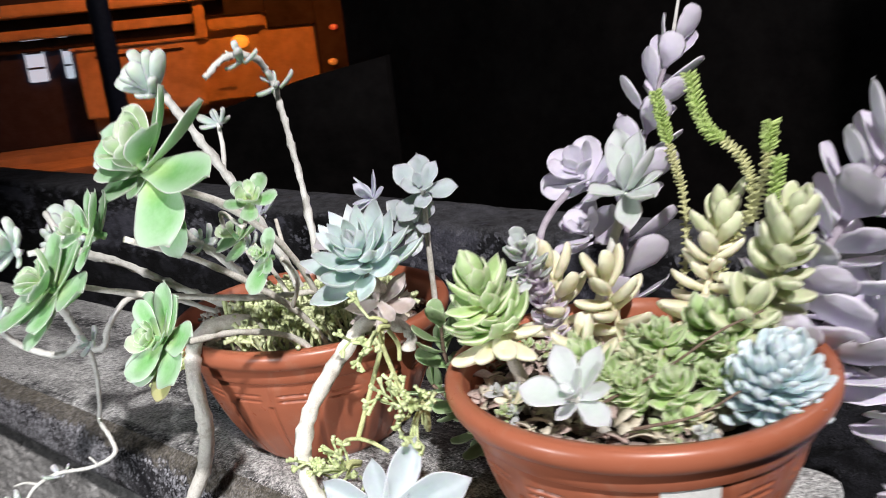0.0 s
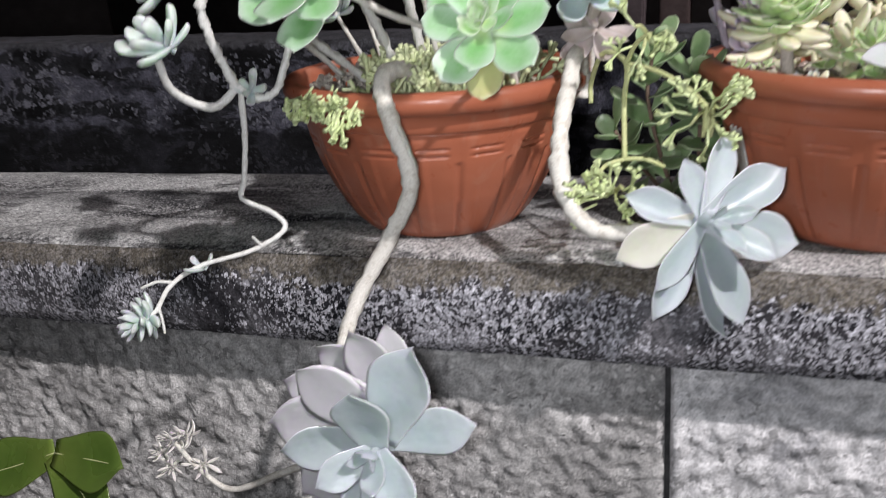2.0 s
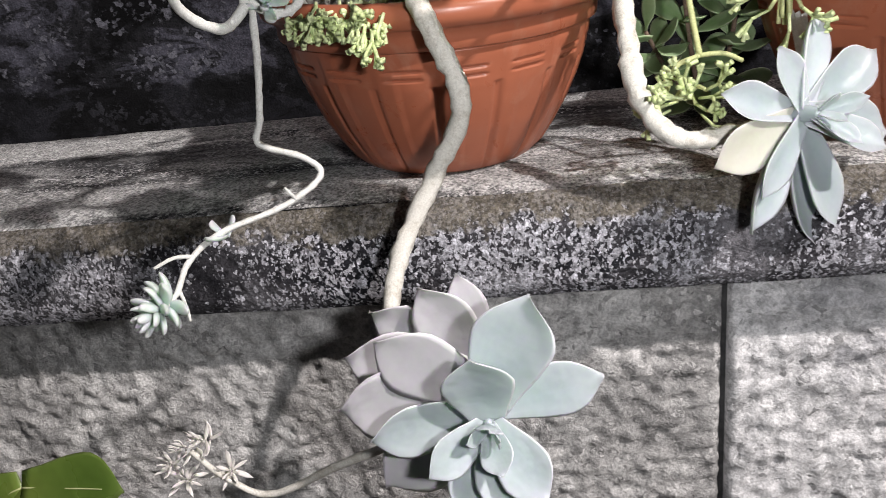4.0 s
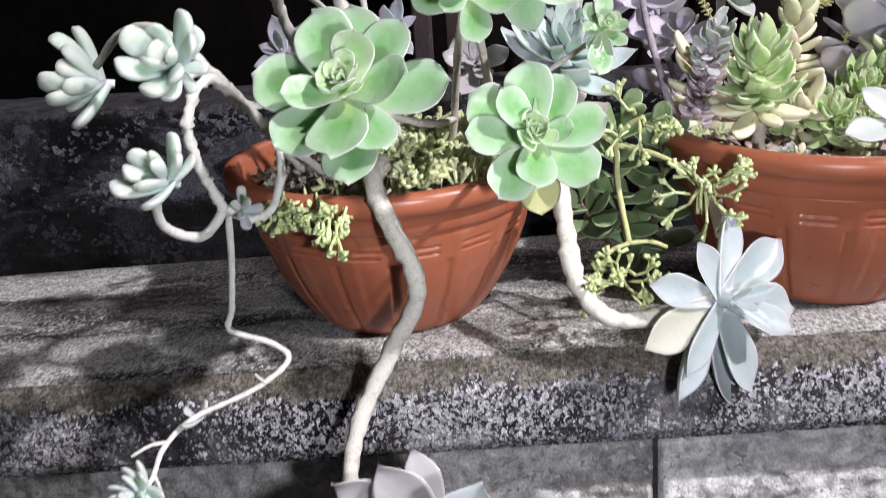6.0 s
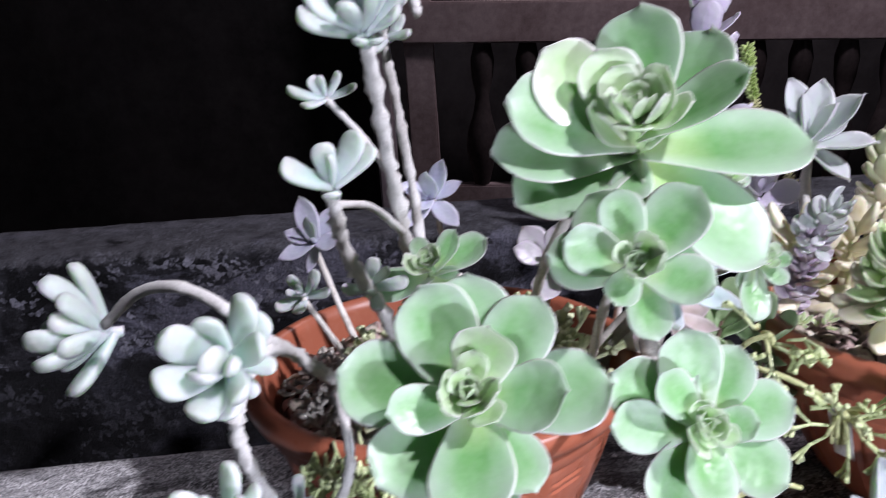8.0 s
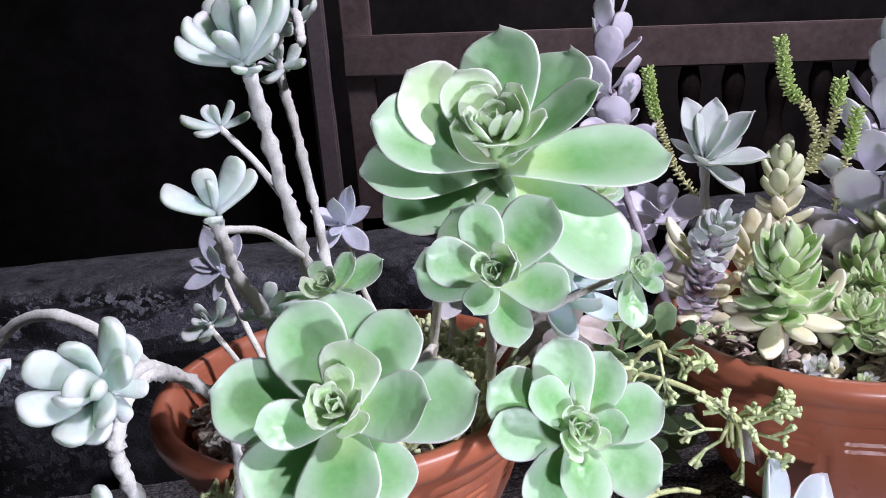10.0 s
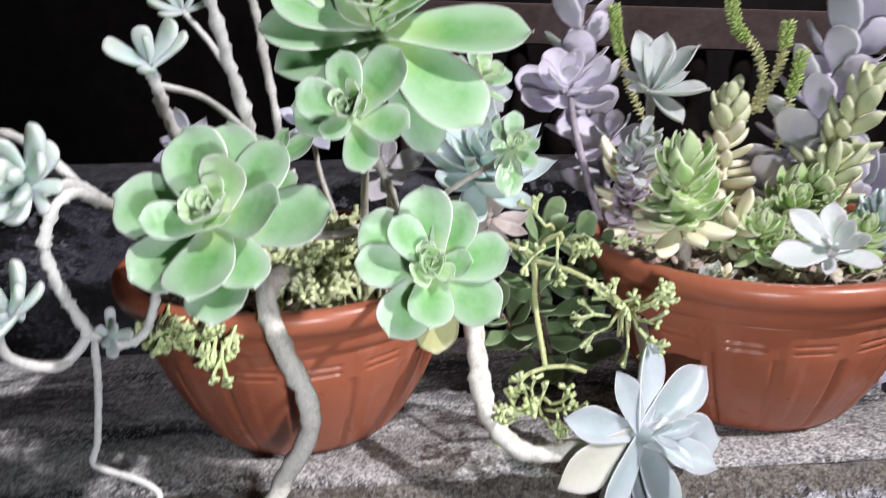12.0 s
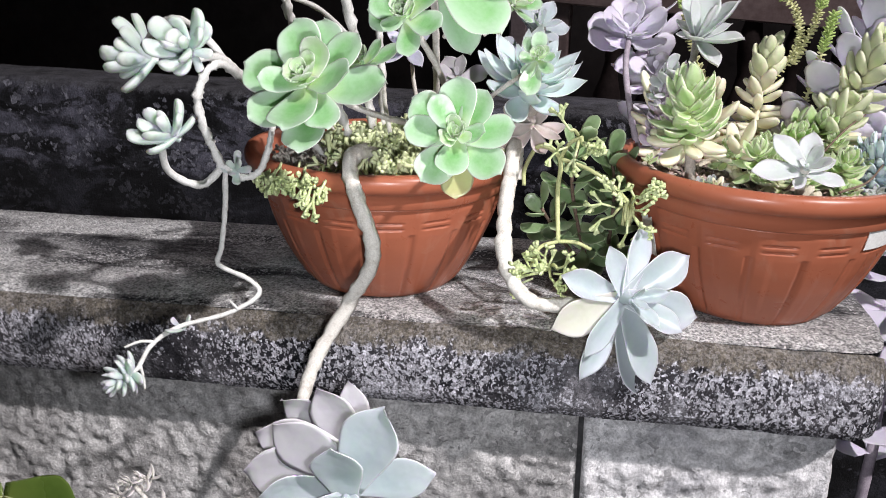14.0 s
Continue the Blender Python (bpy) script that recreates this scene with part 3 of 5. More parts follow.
def swept(profile, x0, x1, step, rough, seed, end_round=0.0):
    """A bar of that profile (y, z) along x, with an uneven cast surface."""
    bm = bmesh.new()
    n = int((x1 - x0) / step) + 1
    cy, cz = sum(p[0] for p in profile) / len(profile), sum(p[1] for p in profile) / len(profile)
    rings = []
    for i in range(n):
        x = x0 + (x1 - x0) * i / (n - 1)
        near = max(0.0, 1 - (x1 - x) / end_round) if end_round else 0.0
        k = 1 - 0.22 * (1 - math.sqrt(max(0.0, 1 - near * near)))
        ring = []
        for y, z in profile:
            p = Vector((x, cy + (y - cy) * k, cz + (z - cz) * (k if z < 0 else 1)))
            q = Vector((x * 9 + seed, y * 9, z * 9))
            w = noise.noise(q) * 1.6 + noise.noise(q * 4.3) * 0.8 + noise.noise(q * 13) * 0.5
            p += Vector((0, -0.6, 0.8)) * w * rough
            ring.append(bm.verts.new(p))
        rings.append(ring)
    for a, b in zip(rings, rings[1:]):
        for k in range(len(profile) - 1):
            bm.faces.new((a[k], b[k], b[k + 1], a[k + 1]))
    bm.faces.new(rings[0])
    bm.faces.new(rings[-1][::-1])
    return bm


def refine(points, step):
    out = []
    for (y0, z0), (y1, z1) in zip(points, points[1:]):
        n = max(1, int(math.hypot(y1 - y0, z1 - z0) / step))
        out += [(y0 + (y1 - y0) * i / n, z0 + (z1 - z0) * i / n) for i in range(n)]
    return out + [points[-1]]


END = -0.201
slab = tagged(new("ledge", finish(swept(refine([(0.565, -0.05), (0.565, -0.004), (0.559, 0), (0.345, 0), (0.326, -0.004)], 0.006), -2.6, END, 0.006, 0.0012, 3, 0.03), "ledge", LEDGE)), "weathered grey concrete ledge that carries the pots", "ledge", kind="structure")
lip = [(0.3262, -0.004), (0.316, -0.012), (0.311, -0.024), (0.311, -0.045), (0.314, -0.068), (0.320, -0.079), (0.332, -0.084), (0.42, -0.086), (0.565, -0.086), (0.565, -0.05)]
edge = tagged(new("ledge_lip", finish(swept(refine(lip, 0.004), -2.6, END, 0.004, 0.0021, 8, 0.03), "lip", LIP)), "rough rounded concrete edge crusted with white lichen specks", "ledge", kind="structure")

under = tagged(new("wall_front"), "wall of rough grey concrete blocks below the ledge", "wall", kind="structure")
under.location = (-1.0, 0.47, -0.7)


def block_mesh(length, height, depth, mat=BLOCK):
    bm = bmesh.new()
    nx, nz = int(length / 0.0035), int(height / 0.0035)
    grid = {}
    for i in range(nx + 1):
        for k in range(nz + 1):
            x, z = length * i / nx, height * k / nz
            edge = min(i, nx - i, k, nz - k)
            q = Vector((x * 14, length * 40, z * 14))
            y = (0.0045 if edge == 0 else 0.0) - 0.0016 * (noise.noise(q) + noise.noise(q * 3) * 1.6 + noise.noise(q * 7) * 2.6 + noise.noise(q * 14) * 1.2)
            grid[i, k] = bm.verts.new((x, y, z))
    for i in range(nx):
        for k in range(nz):
            bm.faces.new((grid[i, k], grid[i + 1, k], grid[i + 1, k + 1], grid[i, k + 1]))
    rim = [grid[i, 0] for i in range(nx + 1)] + [grid[nx, k] for k in range(1, nz + 1)] + [grid[i, nz] for i in range(nx - 1, -1, -1)] + [grid[0, k] for k in range(nz - 1, 0, -1)]
    back = [bm.verts.new((v.co.x, depth, v.co.z)) for v in rim]
    for a, b, c, d in zip(rim, rim[1:] + rim[:1], back[1:] + back[:1], back):
        bm.faces.new((a, d, c, b))
    bm.faces.new(back)
    return finish(bm, "block", mat)


part("block", block_mesh(0.219, 0.5, 0.14, PILLAR), under, Matrix.Translation((-0.440, 0.361, -0.5875)), "paler corner block")
part("block", block_mesh(0.95, 0.5, 0.14), under, Matrix.Translation((-1.395, 0.364, -0.5875)))
part("block", block_mesh(0.95, 0.5, 0.14), under, Matrix.Translation((-2.35, 0.366, -0.5875)))
bm = bmesh.new()
box_bm(bm, (-2.6, 0.373, -0.75), (-0.222, 0.535, -0.0875))
part("mortar", finish(bm, "mortar", MORTAR, False), under)

# the masonry runs a little askew to the row of pots, and sinks to one end
ASKEW = Matrix.Translation((-0.55, 0.33, 0)) @ Matrix.Rotation(radians(4.6), 4, "Z") @ Matrix.Translation((0.55, -0.33, 0))
SINK = Matrix.Translation((-0.345, 0, 0)) @ Matrix.Rotation(radians(-1.7), 4, "Y") @ Matrix.Translation((0.345, 0, 0))
under.matrix_basis = SINK @ ASKEW @ Matrix.Translation(under.location)
for ob in (slab, edge):
    ob.matrix_basis = SINK @ ASKEW

bm = bmesh.new()
bmesh.ops.create_grid(bm, x_segments=60, y_segments=60, size=30)
for v in bm.verts:
    v.co.z = -0.72 + 0.02 * noise.noise(v.co * 0.7)
tagged(new("ground", finish(bm, "ground", GROUND)), "dark bare ground at night", "ground", kind="structure")

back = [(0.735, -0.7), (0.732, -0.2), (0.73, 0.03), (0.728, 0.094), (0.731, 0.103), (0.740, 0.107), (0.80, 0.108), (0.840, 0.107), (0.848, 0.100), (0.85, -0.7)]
tagged(new("wall_back", finish(swept(refine(back, 0.012), -3.2, 0.9, 0.010, 0.0016, 21), "back", BACKWALL)), "low mossy concrete wall behind the pots, its shade held in a dark colour", "wall", kind="structure").matrix_basis = ASKEW @ Matrix.Translation((0, 0.02, 0))


def plain(name, lo, hi, mat, label, category, bevel=0.004, turn=None):
    bm = bmesh.new()
    box_bm(bm, lo, hi, bevel)
    if turn:
        bm.transform(turn)
    return tagged(new(name, finish(bm, name, mat, False)), label, category, kind="structure")


# behind the low wall: the unlit house front, dark by its colour, and the porch rail
plain("wall_house", (-4.28, 3.5, -0.8), (4.5, 3.6, 3.0), UNLIT_BLACK, "unlit dark house front behind the yard", "wall")
plain("wall_dark", (-4.28, 3.30, -0.8), (-1.06, 3.36, 2.6), UNLIT_BLACK, "dark closed gate beside the porch", "wall")

railing = thing("porch_railing", (-0.4, 3.2, -0.7), "faded brown wooden porch railing on a grey post", "railing")
tilt_rail = Matrix.Translation((-0.9, 3.2, 0.19)) @ Matrix.Rotation(radians(2.6), 4, "Y")


def rail_part(name, lo, hi, mat, m=None, bevel=0.006, label=""):
    bm = bmesh.new()
    box_bm(bm, lo, hi, bevel)
    return part(name, finish(bm, name, mat, False), railing, m, label)


rail_part("post", (-1.03, 3.16, -0.72), (-0.955, 3.235, 1.6), POLEPAINT, None, 0.008, "grey painted post")
rail_part("post", (-0.90, 3.17, -0.72), (-0.79, 3.28, 1.6), RAILWOOD, None, 0.006)
rail_part("top_rail", (0.0, -0.05, -0.075), (3.4, 0.05, 0.075), RAILWOOD, tilt_rail)
rail_part("bottom_rail", (0.0, -0.03, -0.72), (3.4, 0.03, -0.62), RAILWOOD, tilt_rail)
bm = bmesh.new()
for k in range(9):
    z = -0.62 + 0.55 * k / 8
    r = (0.03, 0.045, 0.06, 0.055, 0.035, 0.025, 0.04, 0.045, 0.03)[k]
    ring = [bm.verts.new((r * math.cos(a * math.pi / 6), r * math.sin(a * math.pi / 6), z)) for a in range(12)]
    if k:
        for a in range(12):
            bm.faces.new((old[a], old[(a + 1) % 12], ring[(a + 1) % 12], ring[a]))
    old = ring
baluster = finish(bm, "baluster", SHADED_WOOD)
for k in range(18):
    part("baluster", baluster, railing, tilt_rail @ Matrix.Translation((0.30 + 0.17 * k, 0, 0)))

# the yard across the street in sodium light
yard = thing("yard_building", (-9, 5, -0.7), "orange-lit plastered house with open shutters across the street", "house")


def yard_part(name, lo, hi, mat, label=""):
    bm = bmesh.new()
    box_bm(bm, lo, hi, 0.01)
    return part(name, finish(bm, name, mat, False), yard, None, label)


YARD = pose(-7.05, 3.78, 0.0, 0, 0, 61.8)
for name, lo, hi, mat in (
    ("wall", (-0.98, 0.30, -0.72), (1.10, 0.40, 1.3), OCHRE),
    # dim left stretch of the same house wall, its lack of light given as near-black
    ("wall", (-2.6, 0.32, -0.72), (-0.98, 0.42, 1.3), STEEL),
    ("forecourt", (-2.6, -1.2, -0.72), (-0.7, 0.30, -0.40), OCHRE),
    ("plinth", (-1.0, 0.02, -0.14), (0.02, 0.28, 0.44), OCHRE),
    ("plinth", (0.02, 0.10, -0.12), (0.58, 0.28, 0.43), OCHRE),
    ("wing", (0.58, 0.20, -0.10), (1.08, 0.29, 0.46), OCHRE),
    ("coping", (-1.04, -0.02, 0.44), (0.04, 0.28, 0.47), OCHRE),
    ("band", (-1.9, 0.05, 0.58), (0.02, 0.28, 0.66), OCHRE),
    ("roof_edge", (-1.9, -0.1, 0.76), (0.30, 0.28, 0.86), OCHRE),
    ("pillar", (0.03, 0.0, 0.44), (0.12, 0.28, 1.2), OCHRE),
    ("upper_wall", (0.14, 0.12, 0.50), (0.62, 0.28, 0.60), OCHRE),
    ("shutter", (-0.62, 0.0, 0.05), (-0.40, 0.018, 0.34), OCHRE),
    ("step", (-1.9, -0.5, -0.44), (-0.9, 0.25, -0.34), OCHRE),
    # solid black panels stand for the shaded gaps and recesses of the house
    ("dark_opening", (-1.9, 0.22, 0.475), (0.02, 0.27, 0.575), UNLIT_BLACK),
    ("dark_opening", (0.13, 0.20, 0.62), (0.66, 0.27, 1.2), UNLIT_BLACK),
    ("dark_opening", (0.66, 0.16, 0.47), (1.10, 0.28, 1.3), UNLIT_BLACK),
    ("side_wall", (1.10, 0.10, -0.72), (1.6, 0.30, 1.3), UNLIT_BLACK),
    ("dark_opening", (-1.9, 0.22, 0.67), (0.02, 0.27, 0.755), UNLIT_BLACK),
    ("shutter", (0.14, 0.07, -0.02), (0.30, 0.098, 0.30), OCHRE),
    ("slat", (-0.85, 0.0, 0.36), (-0.1, 0.018, 0.385), UNLIT_BLACK),
):
    ob = yard_part(name, lo, hi, mat)
    ob.matrix_basis = ob.matrix_basis @ YARD
for s, w in ((-1.36, 0.16), (-1.10, 0.07)):
    mat, nt, b = material("lit_window", 0.4)
    b.inputs["Emission Color"].default_value = (0.75, 0.85, 1.0, 1)
    b.inputs["Emission Strength"].default_value = 0.55
    b.inputs["Base Color"].default_value = (0.3, 0.3, 0.3, 1)
    ob = yard_part("window", (s - w / 2, 0.285, 0.22), (s + w / 2, 0.298, 0.60), mat, "cool lit window")
    ob.matrix_basis = ob.matrix_basis @ YARD
    for z in (0.33, 0.46):
        bar = yard_part("glazing_bar", (s - w / 2, 0.27, z), (s + w / 2, 0.284, z + 0.018), STEEL)
        bar.matrix_basis = bar.matrix_basis @ YARD


def glow(name, at, r, colour, strength, label):
    mat, nt, b = material(name, 0.5)
    b.inputs["Emission Color"].default_value = (*colour, 1)
    b.inputs["Emission Strength"].default_value = strength
    bm = bmesh.new()
    bmesh.ops.create_uvsphere(bm, u_segments=16, v_segments=10, radius=r)
    for v in bm.verts:
        v.co.z *= 0.8
    return part("lamp", finish(bm, name, mat), yard, YARD @ pose(*at), label)


glow("wall_lamp", (0.39, 0.05, 0.38), 0.075, (1.0, 0.28, 0.02), 1.0, "round orange street-side lamp on the house")
glow("red_light", (1.25, 0.08, 0.42), 0.035, (1.0, 0.05, 0.02), 0.35, "small red tail light in the dark street")
glow("warm_light", (1.20, 0.07, 0.11), 0.04, (1.0, 0.25, 0.03), 0.3, "dim warm lamp low in the dark street")
sign = thing("street_post", (-3.0, 1.26, -0.72), "thin dark blue steel post in the yard", "post")
bm = bmesh.new()
bmesh.ops.create_cone(bm, cap_ends=True, segments=16, radius1=0.036, radius2=0.036, depth=2.6)
bm.transform(Matrix.Translation((-3.0, 1.27, 0.58)))
part("pole", finish(bm, "pole", STEEL), sign)
bm = bmesh.new()
bmesh.ops.create_cone(bm, cap_ends=True, segments=16, radius1=0.06, radius2=0.045, depth=0.06)
bm.transform(Matrix.Translation((-3.0, 1.27, -0.69)))
part("foot", finish(bm, "foot", STEEL), sign)
bm = bmesh.new()
a, b = Vector((-3.82, 1.70, 0.014)), Vector((-2.97, 2.50, 0.242))
back_off = Vector((-0.12, 0.13, 0))
rows = [[bm.verts.new(q) for q in (p, p + back_off, Vector((p.x + back_off.x, p.y + back_off.y, -0.75)), Vector((p.x, p.y, -0.75)))] for p in (a, a.lerp(b, 0.3) + Vector((0, 0, -0.012)), a.lerp(b, 0.65) + Vector((0, 0, 0.012)), b)]
for p, q in zip(rows, rows[1:]):
    for k in range(4):
        bm.faces.new((p[k], p[(k + 1) % 4], q[(k + 1) % 4], q[k]))
bm.faces.new(rows[0][::-1])
bm.faces.new(rows[-1])
tagged(new("wall_street", finish(bm, "wall_street", UNLIT_BLACK, False)), "dark sloping wall beside the street", "wall", kind="structure")


# ---- pots ----
POT_R, POT_H = 0.126, 0.128


def lathe(profile, name, seg, shape=None):
    """A turned form; shape gives the relief at each angle and height."""
    bm = bmesh.new()
    rings = []
    for r, z in profile:
        ring = []
        for k in range(seg):
            a = 2 * math.pi * k / seg
            q = r + (shape(k, z) if shape else 0.0)
            ring.append(bm.verts.new((q * math.cos(a), q * math.sin(a), z)))
        rings.append(ring)
    for a, b in zip(rings, rings[1:]):
        for k in range(seg):
            bm.faces.new((a[k], a[(k + 1) % seg], b[(k + 1) % seg], b[k]))
    bmesh.ops.remove_doubles(bm, verts=bm.verts, dist=1e-5)
    return finish(bm, name, POT)


def flutes(k, z):
    """Upright grooves between sixteen panels, with two short lines under the collar."""
    p = (k % 18) / 18
    if not 0.006 < z < 0.0940:
        return 0.0
    top = min(1, (0.0940 - z) / 0.004)
    if p < 0.12 and z < 0.072:
        return -0.0027 * math.sin(math.pi * p / 0.12) * top
    dr = 0.0008 * top if 0.12 <= p < 0.5 else 0.0
    if 0.30 < p < 0.86 and (abs(z - 0.0830) < 0.0009 or abs(z - 0.0775) < 0.0009):
        dr -= 0.0022
    return dr


def bowl_profile():
    rough = [(0.062, 0.0), (0.068, 0.002), (0.0745, 0.009), (0.083, 0.022), (0.092, 0.038), (0.100, 0.056), (0.1050, 0.070), (0.106, 0.074), (0.1095, 0.088), (0.1105, 0.093), (0.111, 0.0955)]
    out = [(0.0, 0.004), (0.058, 0.004)]
    for (r0, z0), (r1, z1) in zip(rough, rough[1:]):
        n = max(1, int((z1 - z0) / (0.0009 if z1 > 0.072 else 0.0035)))
        out += [(r0 + (r1 - r0) * i / n, z0 + (z1 - z0) * i / n) for i in range(n)]
    return out + [(0.111, 0.0955), (0.108, 0.0955), (0.104, 0.083), (0.0, 0.083)]


bowl = lathe(bowl_profile(), "bowl", 288, flutes)
rim = lathe([(0.1085, 0.0962), (0.1140, 0.0962), (0.1152, 0.0972), (0.1158, 0.104), (0.1166, 0.1095), (0.1212, 0.1108), (0.1250, 0.1128), (0.1270, 0.1175), (0.1273, 0.1225), (0.1256, 0.1265), (0.1212, 0.128), (0.1165, 0.1268), (0.1145, 0.120), (0.111, 0.104), (0.1085, 0.0962)], "rim", 160)


def soil_bm(r, z, seed):
    bm = bmesh.new()
    prev = None
    for i in range(1, 19):
        q = r * i / 18
        ring = []
        for k in range(72):
            a = 2 * math.pi * k / 72
            p = Vector((q * math.cos(a), q * math.sin(a), 0))
            h = 0.010 * noise.noise(p * 22 + Vector((seed, 0, 0))) + 0.004 * noise.noise(p * 90)
            ring.append(bm.verts.new(p + Vector((0, 0, z + h * (1 if i < 18 else 0.3)))))
        if prev:
            for k in range(72):
                bm.faces.new((prev[k], prev[(k + 1) % 72], ring[(k + 1) % 72], ring[k]))
        else:
            bm.faces.new(ring)
        prev = ring
    skirt = [bm.verts.new((v.co.x * 0.88, v.co.y * 0.88, z - 0.015)) for v in prev]
    for k in range(72):
        bm.faces.new((prev[k], prev[(k + 1) % 72], skirt[(k + 1) % 72], skirt[k]))
    return bm


POTS = [(-0.651, 0.4225, -0.009), (-0.3105, 0.4475, 0.001)]
for i, (x, y, foot) in enumerate(POTS):
    pot = thing("flower_pot", (x, y, 0), ("terracotta-coloured plastic bowl pot with hanging succulents on the ledge", "terracotta-coloured plastic bowl pot with a paper label on its side")[i], "flower pot", "bowl pots on the ledge")
    m = pose(x, y, foot, 0, 0, 7 + 29 * i) @ Matrix.Scale(1.014, 4)
    part("bowl", bowl, pot, m)
    part("rim", rim, pot, m, "rolled rim with a broad collar")
    for angle, low, high, width in ((-50, 0.082, 0.0985, 2.2), (-152, 0.050, 0.084, 1.0)) if i else ():
        bm = bmesh.new()
        prev = None
        for k in range(9):
            c = radians(angle + width * k)
            rad = [(interp([(0.0, 0.063), (0.023, 0.088), (0.059, 0.106), (0.092, 0.1155), (0.11, 0.1178)], z) * 0.966 + 0.0016) for z in (low, high)]
            lo, hi = Vector((rad[0] * math.cos(c), rad[0] * math.sin(c), low)), Vector((rad[1] * math.cos(c), rad[1] * math.sin(c), high + 0.0012 * (k % 3)))
            now = [bm.verts.new(lo), bm.verts.new(hi), bm.verts.new(hi * 1.006), bm.verts.new(lo * 1.006)]
            if prev:
                for j in range(4):
                    bm.faces.new((prev[j], prev[(j + 1) % 4], now[(j + 1) % 4], now[j]))
            else:
                bm.faces.new(now)
            prev = now
        bm.faces.new(prev[::-1])
        part("label", finish(bm, "label", LABEL, False), pot, pose(x, y, 0.0), "torn white paper label")
    tagged(new("potting_soil", finish(soil_bm(0.109 + 0.003 * i, 0.091 + 0.011 * i, 5 * i), "soil", SOIL)), "dark crumbly potting soil in the bowl", "soil", kind="stuff").location = (x, y, 0)


def scatter_grit(name, centre, r, n, z, seed, mat, size, label):
    rnd = random.Random(seed)
    bm = bmesh.new()
    for _ in range(n):
        a, q = rnd.uniform(0, 2 * math.pi), r * math.sqrt(rnd.random())
        s = size * rnd.uniform(0.5, 1.5)
        m = Matrix.Translation((centre[0] + q * math.cos(a), centre[1] + q * math.sin(a), z + rnd.uniform(0, 0.005))) @ Euler((rnd.uniform(0, 6), rnd.uniform(0, 6), rnd.uniform(0, 6))).to_matrix().to_4x4() @ Matrix.Diagonal((s, s * rnd.uniform(0.6, 1), s * 0.6, 1))
        bmesh.ops.create_icosphere(bm, subdivisions=1, radius=1, matrix=m)
    return tagged(new(name, finish(bm, name, mat)), label, "gravel", kind="stuff")


scatter_grit("grit", POTS[0][:2], 0.095, 130, 0.093, 3, PEBBLE, 0.004, "pale grit and dry bits on the potting soil")
scatter_grit("grit", POTS[1][:2], 0.108, 220, 0.104, 4, PEBBLE, 0.0045, "pale grit and fallen dry leaves on the potting soil")


def scatter_litter(centre, r, n, z, seed, mats, size, label, lo=0.0, hi=360.0):
    """Fallen dry leaves, curled, lying over the soil."""
    rnd = random.Random(seed)
    for mat in mats:
        bm = bmesh.new()
        for _ in range(n):
            a, q = radians(rnd.uniform(lo, hi)), r * math.sqrt(rnd.uniform(0.15, 1))
            s = size * rnd.uniform(0.6, 1.4)
            m = Matrix.Translation((centre[0] + q * math.cos(a), centre[1] + q * math.sin(a), z + rnd.uniform(0, 0.007))) @ Euler((rnd.uniform(-0.6, 0.6), rnd.uniform(-0.6, 0.6), rnd.uniform(0, 6.3))).to_matrix().to_4x4()
            rows = []
            for i in range(6):
                u = i / 5
                w = s * 0.30 * interp(SHAPES["point"], u)
                curl = 0.25 * s * math.sin(u * 2.6)
                rows.append([bm.verts.new(m @ Vector((w * k, s * (u - 0.5), curl + s * (0.10 * abs(k) + d)))) for k, d in ((-1, 0), (0, 0.03), (1, 0), (0, -0.06))])
            for p, q_ in zip(rows, rows[1:]):
                for k in range(4):
                    bm.faces.new((p[k], p[(k + 1) % 4], q_[(k + 1) % 4], q_[k]))
            bm.faces.new(rows[0][::-1])
            bm.faces.new(rows[-1])
        tagged(new("leaf_litter", finish(bm, "litter", mat)), label, "dry leaves", kind="stuff")


LITTER_PALE = mottled("bleached_litter", (0.62, 0.54, 0.42), (0.82, 0.76, 0.64), 120, 0.8)
LITTER_PINK = mottled("pinkish_litter", (0.44, 0.32, 0.29), (0.66, 0.53, 0.49), 120, 0.8)
scatter_litter(POTS[1][:2], 0.108, 130, 0.108, 41, (LITTER_PALE, LITTER_PINK), 0.013, "fallen dry leaves over the soil of the bowl", 140, 330)
scatter_litter(POTS[0][:2], 0.104, 260, 0.094, 43, (LITTER_PALE, LITTER_PINK), 0.014, "fallen dry leaves under the succulents")


